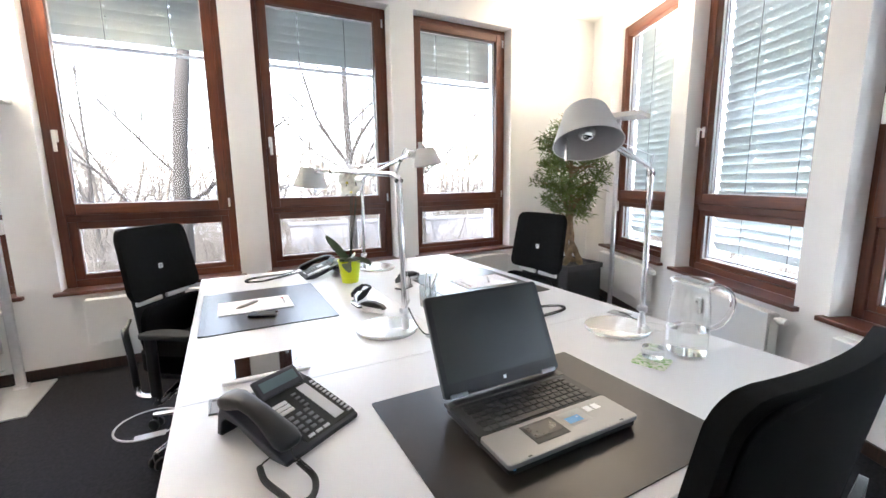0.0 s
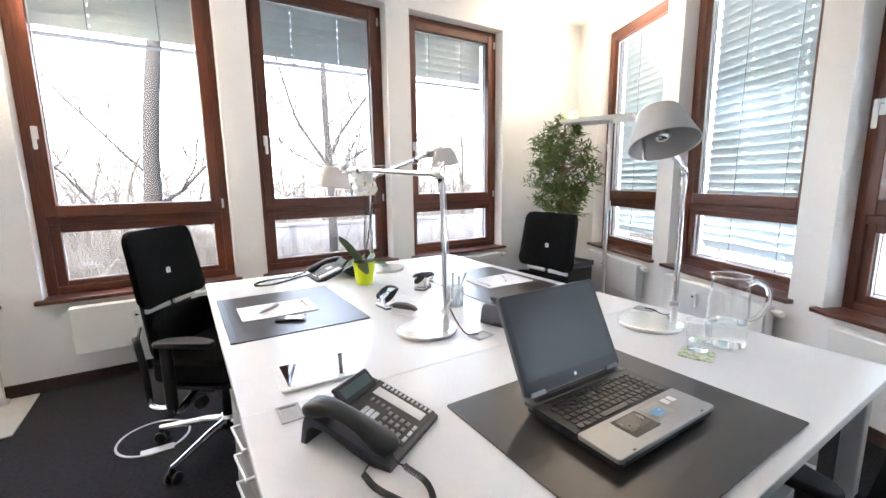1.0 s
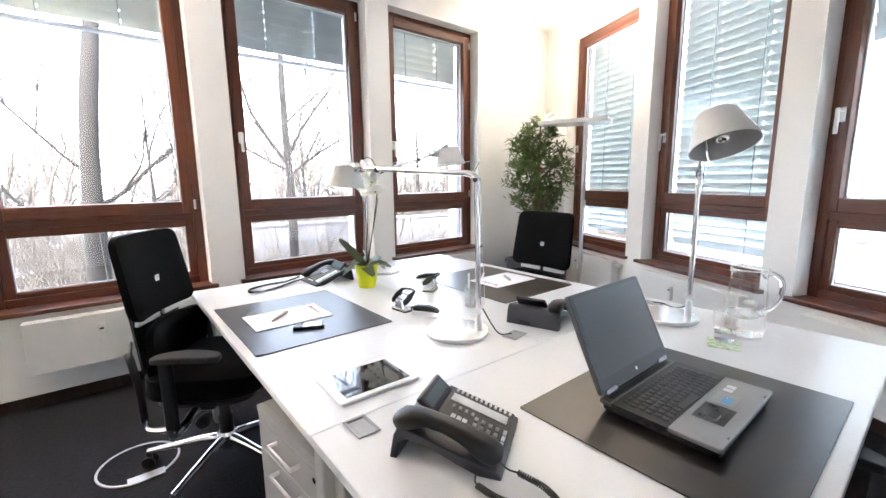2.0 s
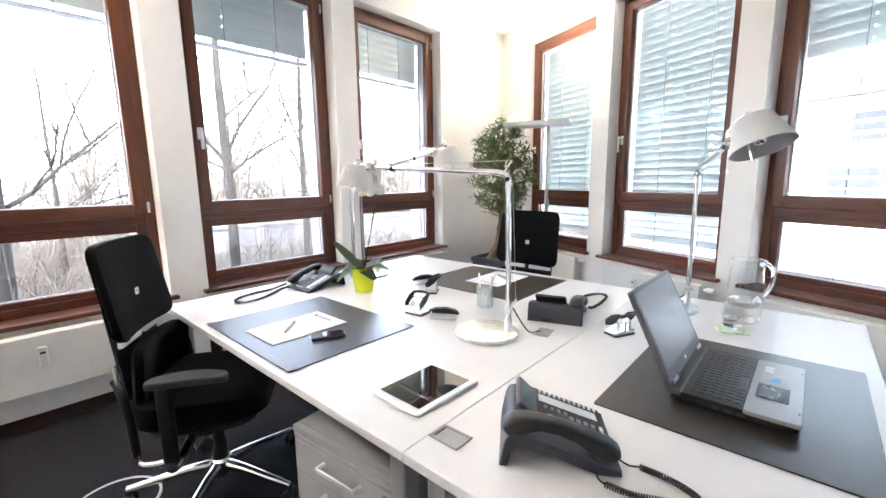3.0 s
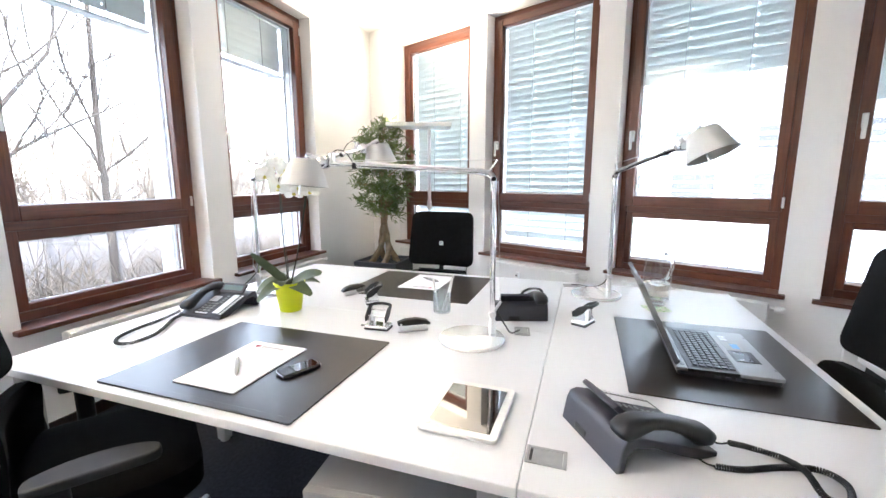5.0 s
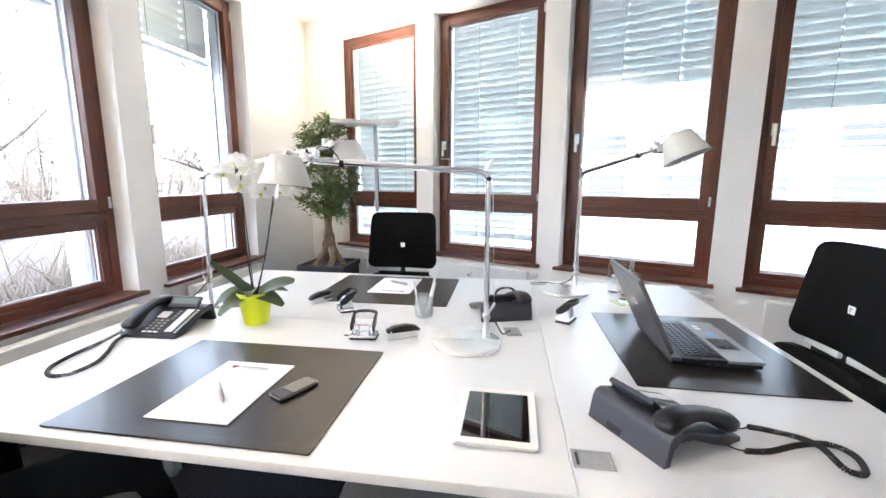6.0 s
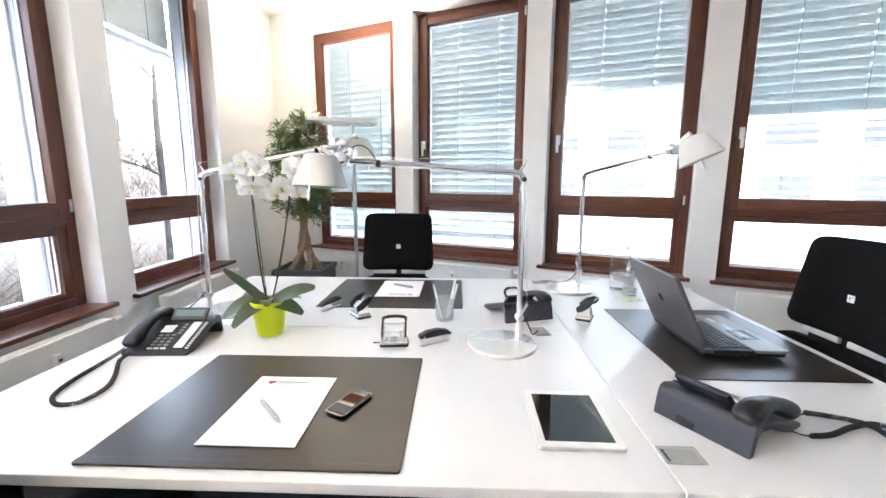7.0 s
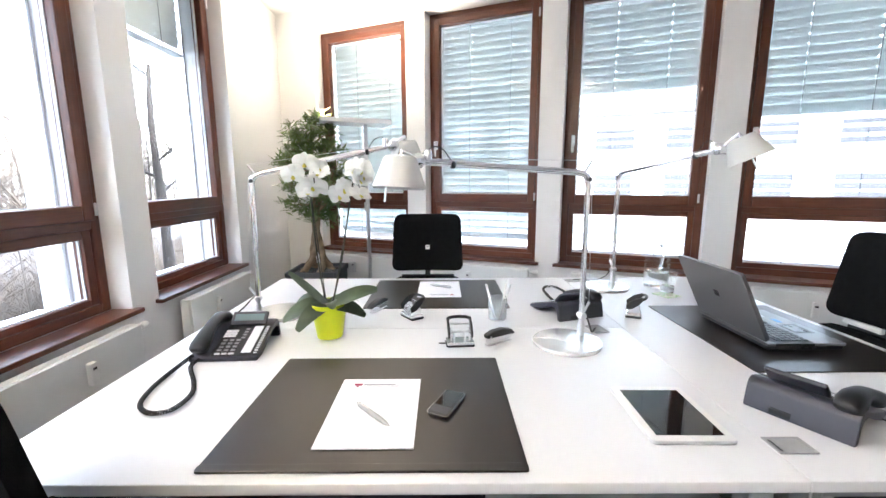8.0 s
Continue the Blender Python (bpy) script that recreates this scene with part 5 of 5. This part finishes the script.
for i, (a, b) in enumerate(NORTH_GLASS):
    add_radiator(NORTH_M, a + 0.015, b + 0.02, "flat white panel radiator under the window", (a + b) / 2 + (0.26, -0.08, 0.10, -0.10)[i])
for i, (a, b) in enumerate(EAST_GLASS):
    add_radiator(EAST_M, a + 0.02, b + 0.07, "flat white panel radiator under the slanting wall's window", (a + b) / 2 - 0.05)


# ---- drawer units under the desks ----
def add_pedestal(x, y, rz, label):
    """A grey drawer unit, its front on the -y side."""
    p = thing("drawer_unit", pose(x, y, 0, 0, 0, rz), label, "drawer unit", "drawer units")
    part("carcass", join(span(-0.21, 0.21, -0.28, 0.30, 0.05, 0.595, 0.002)), M_CABINET, p, "grey lacquered carcass")
    for z0, z1 in ((0.060, 0.353), (0.357, 0.451), (0.455, 0.549), (0.553, 0.569)):
        f = part("drawer_front", span(-0.207, 0.207, -0.300, -0.2805, z0, z1, 0.002), M_CABINET, p)
        if z1 - z0 > 0.05:
            zc = z1 - 0.024
            part("pull", join(span(-0.072, 0.072, -0.329, -0.323, zc - 0.010, zc + 0.002, 0.0015), span(-0.078, -0.068, -0.3295, -0.3004, zc - 0.006, zc + 0.004, 0.0015),
                              span(0.068, 0.078, -0.3295, -0.3004, zc - 0.006, zc + 0.004, 0.0015)), M_ALU, f, "bright flat bow handle")
    part("top_board", span(-0.210, 0.210, -0.301, -0.2805, 0.572, 0.595, 0.002), M_CABINET, p)
    part("lock", lathe([(0, 0), (0.009, 0), (0.009, 0.004), (0, 0.005)], 14, m=Matrix.Translation((0.16, -0.3005, 0.528)) @ pose(0, 0, 0, 90)), M_CHROME, p)
    for sx in (-1, 1):
        for sy in (-1, 1):
            part("castor", lathe([(0, -0.012), (0.020, -0.012), (0.024, -0.008), (0.024, 0.008), (0.020, 0.012), (0, 0.012)], 16, m=pose(sx * 0.165, sy * 0.235, 0.0245, 0, 90)), M_PLASTIC, p)
    return p


add_pedestal(0.173, 1.4895, -84, "grey drawer unit with bow handles under the white desk")
add_pedestal(1.235, 0.825, 0, "grey drawer unit with bow handles beside the laptop seat")

# open-fronted cabinet under the end of the cross desk, its opening towards the seat side
oc = thing("open_cabinet", pose(0.16, 0.93, 0), "grey lacquered open-fronted cabinet with a dark inside under the desk", "cabinet")
for y in (-0.205, 0.205):
    part("side_panel", span(-0.28, 0.28, y - 0.010, y + 0.010, 0.010, 0.690, 0.002), M_CABINET, oc)
part("top_panel", span(-0.28, 0.28, -0.1945, 0.1945, 0.670, 0.690, 0.002), M_CABINET, oc)
part("bottom_panel", span(-0.28, 0.28, -0.1945, 0.1945, 0.010, 0.030, 0.002), M_CABINET, oc)
part("back_panel", span(0.27, 0.28, -0.1945, 0.1945, 0.0305, 0.6695), M_CABINET, oc)
# Solid black block added to make the open cabinet's inside dark.
part("lining", span(-0.20, 0.265, -0.190, 0.190, 0.0315, 0.664), M_PLASTIC, oc, "solid black block that makes the inside dark")
for x in (-0.24, 0.24):
    for y in (-0.18, 0.18):
        part("foot", lathe([(0.015, 0.0), (0.015, 0.0098)], 12, at=(x, y, 0)), M_PLASTIC, oc)

# ---- round floor outlet trim in the carpet ----
fo = thing("floor_outlet", pose(-0.462, 2.610, 0), "round silver floor outlet trim lying in the carpet", "floor outlet")
part("ring", lathe([(0.154, 0.0), (0.154, 0.005), (0.156, 0.006), (0.162, 0.006), (0.164, 0.004), (0.164, 0.0)], 56), M_SILVER, fo)
part("cover_plate", span(-0.05, 0.09, -0.160, -0.110, 0.0005, 0.006, 0.002), M_SILVER, fo)
part("carpet_inlay", lathe([(0, 0.003), (0.153, 0.003), (0.153, 0.0)], 40), M_CARPET, fo)


# ---- potted tree in the corner ----
pt = thing("potted_tree", pose(3.03, 3.06, 0), "bushy green indoor tree with twisted stems in a dark planter", "potted tree")
part("planter", join(span(-0.225, 0.225, -0.225, 0.225, 0.0, 0.43, 0.012), *[b for b in (span(-0.235, 0.235, -0.235, -0.205, 0.4305, 0.480, 0.004), span(-0.235, 0.235, 0.205, 0.235, 0.4305, 0.480, 0.004), span(-0.235, -0.205, -0.204, 0.204, 0.4305, 0.480, 0.004), span(0.205, 0.235, -0.204, 0.204, 0.4305, 0.480, 0.004))]), M_PLANTER, pt, "square anthracite planter")
rng = random.Random(21)
part("gravel_bed", span(-0.203, 0.203, -0.203, 0.203, 0.4305, 0.452), M_SOIL, pt)
peb = bmesh.new()
for i in range(230):
    b = bmesh.new()
    bmesh.ops.create_icosphere(b, subdivisions=1, radius=rng.uniform(0.009, 0.016))
    bmesh.ops.scale(b, vec=(1, rng.uniform(0.7, 1), 0.6), verts=b.verts)
    bmesh.ops.translate(b, vec=(rng.uniform(-0.19, 0.19), rng.uniform(-0.19, 0.19), 0.456), verts=b.verts)
    me = bpy.data.meshes.new("p")
    b.to_mesh(me)
    peb.from_mesh(me)
    bpy.data.meshes.remove(me)
    b.free()
tagged(part("pebbles", peb, M_PEBBLE, pt, "grey pebbles on the soil"), kind="stuff")
for k in range(4):
    a = math.radians(90 * k + 20)
    pts = [(0.135 * math.cos(a), 0.135 * math.sin(a), 0.44), (0.095 * math.cos(a + 0.4), 0.095 * math.sin(a + 0.4), 0.52), (0.050 * math.cos(a + 1.0), 0.050 * math.sin(a + 1.0), 0.64), (0.028 * math.cos(a + 1.8), 0.028 * math.sin(a + 1.8), 0.76), (0.020 * math.cos(a + 3), 0.020 * math.sin(a + 3), 0.92), (0.05 * math.cos(a + 3.6), 0.05 * math.sin(a + 3.6), 1.10)]
    part("stem", tube(smooth_path(pts, 5), [0.034 - 0.0008 * i + 0.003 * math.sin(1.3 * i + k) for i in range(26)], 10), M_BARK, pt, "twisted brown stem")
limbs, tips = [], []
for k in range(50):
    a, z0 = rng.uniform(0, 2 * math.pi), rng.uniform(0.88, 1.70)
    z1 = z0 + rng.uniform(-0.06, 0.20)
    wide = 0.33 * math.sin(math.pi * min(max((z1 - 0.84) / 1.16, 0.05), 1)) ** 0.55 + 0.02
    r = wide * rng.uniform(0.55, 1.0)
    end = Vector((r * math.cos(a), r * math.sin(a), z1))
    limbs.append(tube([(0.02 * math.cos(a), 0.02 * math.sin(a), z0), end * 0.55 + Vector((0, 0, 0.45 * (z0 + 0.03))), end], [0.009, 0.006, 0.003], 5))
    tips.append(end)
    tips.append(end * 0.62 + Vector((0, 0, 0.38 * z1)) + Vector((rng.uniform(-0.05, 0.05), rng.uniform(-0.05, 0.05), rng.uniform(-0.03, 0.06))))
limbs.append(tube([(0, 0, 1.05), (0.01, 0.01, 1.40), (0.0, -0.01, 1.82)], [0.03, 0.02, 0.006], 8))
tagged(part("branch_work", join(*limbs), M_BARK, pt), kind="stuff")
verts, faces = [], []
for tip in tips:
    for i in range(34):
        c = tip + Vector((rng.gauss(0, 0.030), rng.gauss(0, 0.030), rng.gauss(0, 0.026)))
        yaw, up = rng.uniform(0, 360), rng.uniform(-25, 65)
        m = Matrix.Translation(c) @ pose(0, 0, 0, rng.uniform(-40, 40), -up, yaw)
        l, w = rng.uniform(0.065, 0.115), rng.uniform(0.014, 0.022)
        n = len(verts)
        verts += [m @ Vector(p) for p in ((0, 0, 0), (l * 0.45, w / 2, 0.004), (l, 0, -0.010), (l * 0.45, -w / 2, 0.004), (l * 0.45, 0, 0.0))]
        faces += [(n, n + 1, n + 4), (n + 1, n + 2, n + 4), (n + 2, n + 3, n + 4), (n + 3, n, n + 4)]
me = bpy.data.meshes.new("foliage")
me.from_pydata(verts, [], faces)
me.materials.append(M_GREEN1)
ob = new("foliage", me)
ob.parent = pt
tagged(ob, "dense narrow dark green leaves", kind="stuff")

# ---- outdoors ----
GZ = -1.6
bm = bmesh.new()
bmesh.ops.create_grid(bm, x_segments=90, y_segments=90, size=1)
for v in bm.verts:
    s = v.co.length
    v.co.x, v.co.y = v.co.x * (20 + 680 * abs(v.co.x) ** 3), v.co.y * (20 + 680 * abs(v.co.y) ** 3)
    d = max(v.co.y - 5, 0)
    v.co.z = GZ + 0.25 * noise.noise(v.co * 0.25) + min(d * 0.035, 2.4) * (1 if v.co.y > 0 else 0)
solid("ground", bm, M_GROUND, "winter ground with patches of snow and dry grass", "ground", "structure")


yard = solid("pavement", prism([(-3.0, 0.75), (9.0, 0.75), (14.0, 30.0), (-8.0, 30.0)], GZ + 0.30, GZ + 0.36), M_SNOW, "flat yard under pale trodden snow", "yard", "structure", EAST_M, smooth=False)


def grow(rng, bm_list, p, d, length, r, depth, spread):
    """One crooked limb and, from it, thinner ones."""
    n = 5
    pts, rad = [p.copy()], [r]
    for i in range(n):
        d = (d + Vector((rng.uniform(-1, 1), rng.uniform(-1, 1), rng.uniform(-0.5, 0.8))) * 0.22).normalized()
        pts.append(pts[-1] + d * length / n)
        rad.append(r * (1 - 0.52 * (i + 1) / n))
    bm_list.append((pts, rad, 8 if depth > 2 else 5 if depth > 0 else 3))
    if depth == 0:
        return
    for k in range(5 if depth != 2 else 4):
        i = rng.randint(1, n)
        side = Vector((rng.uniform(-1, 1), rng.uniform(-1, 1), rng.uniform(-0.1, 0.7))).normalized()
        nd = (d * (1 - spread) + side * spread).normalized()
        grow(rng, bm_list, pts[i], nd, length * rng.uniform(0.45, 0.7), rad[i] * 0.66, depth - 1, spread)


def rods(rod_list):
    """All rods as one mesh."""
    verts, faces = [], []
    for pts, rad, seg in rod_list:
        first, side = len(verts), None
        for i, p in enumerate(pts):
            d = (pts[min(i + 1, len(pts) - 1)] - pts[max(i - 1, 0)]).normalized()
            if side is None:
                side = d.orthogonal().normalized()
            side = (side - d * side.dot(d)).normalized()
            up = d.cross(side)
            verts += [p + rad[i] * (side * math.cos(2 * math.pi * k / seg) + up * math.sin(2 * math.pi * k / seg)) for k in range(seg)]
        for i in range(len(pts) - 1):
            a, b = first + i * seg, first + (i + 1) * seg
            faces += [(a + k, a + (k + 1) % seg, b + (k + 1) % seg, b + k) for k in range(seg)]
    me = bpy.data.meshes.new("rods")
    me.from_pydata(verts, [], faces)
    me.polygons.foreach_set("use_smooth", [True] * len(me.polygons))
    return me


def add_tree(x, y, height, r, seed, label, limbs=9, low=0.3, depth=3, lean=0.0, own=()):
    """A leafless tree; own are its main limbs as (height, direction, length, radius)."""
    rng = random.Random(seed)
    z = GZ + min(max(y - 5, 0) * 0.035, 2.4) - 0.1
    t = thing("bare_tree", pose(x, y, z), label, "tree", "bare winter trees")
    n = 16
    pts, rad = [], []
    for i in range(n + 1):
        s = i / n
        bend = 0.30 * r * (math.sin(5.1 * s + seed) + 0.6 * math.sin(13 * s + 2 * seed))
        pts.append(Vector((lean * s * height + bend, 0.12 * math.sin(2.3 * s + seed), s * height)))
        rad.append(r * (1.12 - 0.85 * s) * (1 + 0.06 * math.sin(23 * s + seed)))
    me = rods([(pts, rad, 14)])
    me.materials.append(M_TREEBARK)
    ob = new("trunk", me)
    ob.parent = t

    def spot(s):
        i = min(int(s * n), n - 1)
        return pts[i].lerp(pts[i + 1], s * n - i)

    for h, d, length, lr in own:
        out = []
        grow(rng, out, spot(h / height), Vector(d).normalized(), length * 1.15, lr, 3, 0.46)
        me = rods(out)
        me.materials.append(M_TREEBARK)
        ob = new("limb", me)
        ob.parent = t
    out = []
    for k in range(limbs):
        s = low + (1 - low) * (k + rng.random()) / limbs
        a = rng.uniform(0, 2 * math.pi)
        grow(rng, out, spot(s), Vector((math.cos(a), math.sin(a), rng.uniform(0.3, 1.1))).normalized(), height * rng.uniform(0.14, 0.26), r * (0.30 - 0.16 * s), depth, 0.45)
    me = rods(out)
    me.materials.append(M_TREEBARK)
    ob = new("twigs", me)
    ob.parent = t
    tagged(ob, "fine leafless crooked twigs", kind="stuff")
    return t


add_tree(-0.74, 7.8, 9.0, 0.140, 3, "leafless tree with a thick grey trunk outside the window", 7, 0.55, 3, 0.085,
         own=((2.35, (-0.95, -0.1, 0.22), 2.4, 0.040), (2.55, (0.75, 0.1, 0.55), 2.0, 0.032), (3.0, (-0.7, 0.3, 0.7), 1.6, 0.022), (2.2, (0.9, -0.2, 0.35), 1.5, 0.022)))
add_tree(2.20, 7.9, 8.0, 0.085, 8, "leafless forked tree with slender limbs outside the window", 9, 0.55, 3,
         own=((3.2, (-0.42, 0.0, 0.9), 2.3, 0.034), (3.3, (0.32, 0.1, 0.95), 2.4, 0.034), (3.0, (0.85, 0.1, 0.5), 1.9, 0.028), (3.1, (-0.75, 0.2, 0.6), 1.6, 0.022), (3.9, (0.6, -0.2, 0.75), 1.6, 0.020)))
add_tree(4.30, 9.2, 8.0, 0.070, 15, "leafless slender tree outside the window", 9, 0.45, 3,
         own=((2.9, (-0.55, 0.1, 0.8), 2.4, 0.028), (3.0, (0.7, 0.0, 0.65), 2.2, 0.028), (3.5, (-0.3, -0.2, 0.9), 2.0, 0.024)))
add_tree(5.4, 5.95, 4.6, 0.10, 19, "pruned leafless tree beside the house wall", 7, 0.45, 2)
for i, (x, y, h) in enumerate(((-6, 13, 6), (-3.2, 15, 6), (0.6, 14, 5.5), (5.5, 16, 6), (9.5, 14, 5.5), (13, 19, 7), (-9.5, 18, 7), (18, 15, 6))):
    add_tree(x, y, h, 0.06, 40 + i, "thin leafless tree further off on the slope", 10, 0.25, 3)
rng = random.Random(77)
twigs = []
for i in range(6500):
    x, y = rng.uniform(-12, 20), 7.6 + 15 * rng.random() ** 1.6
    z = GZ + (y - 5) * 0.035 - 0.05
    d = Vector((rng.uniform(-1.3, 1.3), rng.uniform(-1.3, 1.3), 1)).normalized()
    l = rng.uniform(0.7, 2.5)
    p = Vector((x, y, z))
    b = d + Vector((rng.uniform(-0.5, 0.5), rng.uniform(-0.5, 0.5), 0))
    twigs.append(([p, p + d * l * 0.5, p + d * l * 0.5 + b.normalized() * l * 0.5], [0.018, 0.012, 0.005], 3))
    for k in range(3):
        q = p + d * l * rng.uniform(0.2, 0.5)
        e = (d + Vector((rng.uniform(-1, 1), rng.uniform(-1, 1), rng.uniform(-0.2, 0.5)))).normalized()
        twigs.append(([q, q + e * l * 0.45], [0.009, 0.003], 3))
me = rods(twigs)
me.materials.append(M_TWIG)
tagged(new("undergrowth", me), "tangled dry brown undergrowth on the slope", "undergrowth", kind="stuff")
far = []
for i in range(230):
    x, y = rng.uniform(-26, 40), 13 + 24 * rng.random()
    p = Vector((x, y, GZ + (y - 5) * 0.035 - 0.1))
    grow(rng, far, p, Vector((rng.uniform(-0.15, 0.15), 0, 1)).normalized(), rng.uniform(2.6, 5.2), 0.075, 3, 0.62)
me = rods(far)
me.materials.append(M_TWIG)
tagged(new("far_wood", me), "pale leafless wood in the distance", "woods", kind="stuff")


gw = thing("garden_wall", pose(7.5, 11.0, GZ, 0, 0, -8), "low grey concrete garden wall on the slope", "garden wall")
part("wall_body", span(-6, 9, -0.12, 0.12, -0.4, 1.75), M_ROOF, gw, smooth=False)
part("coping", span(-6.05, 9.05, -0.17, 0.17, 1.751, 1.83, 0.01), M_ROOF, gw)


# ---- pale house across the yard, beyond the slanting wall ----
def add_house(m, length, label):
    h = thing("house", m, label, "house")
    part("wall", span(0, length, 0, 9, -0.4, 5.4), M_FACADE, h, "white rendered wall", smooth=False)
    part("roof", prism([(-0.5, 5.4), (9.5, 5.4), (4.5, 7.4)], -0.4, length + 0.4, m=Matrix(((0, 0, 1, 0), (1, 0, 0, 0), (0, 1, 0, 0), (0, 0, 0, 1)))), M_ROOF, h, "grey pitched roof", smooth=False)
    for j in range(2):
        for i in range(int(length / 2.6)):
            x, z = 1.0 + 2.6 * i, 2.15 + 1.75 * j
            w = part("window", frame_ring_y(x, x + 1.6, z, z + 1.05, 0.07), M_WHITE, h)
            part("pane", span(x + 0.07, x + 1.53, -0.015, -0.004, z + 0.07, z + 0.98), M_FARGLASS, w, smooth=False)
            if (i + j) % 3 == 0:
                part("shutter_panel", span(x + 1.62, x + 2.15, -0.03, -0.004, z, z + 1.05), M_REDDISH, h, "reddish wall panel", smooth=False)
    return h


def frame_ring_y(x0, x1, z0, z1, t):
    return join(span(x0, x0 + t, -0.03, -0.003, z0, z1), span(x1 - t, x1, -0.03, -0.003, z0, z1), span(x0 + t, x1 - t, -0.03, -0.003, z0, z0 + t), span(x0 + t, x1 - t, -0.03, -0.003, z1 - t, z1))


add_house(EAST_M @ pose(-4, 15, GZ), 26, "white rendered neighbouring house with rows of windows")
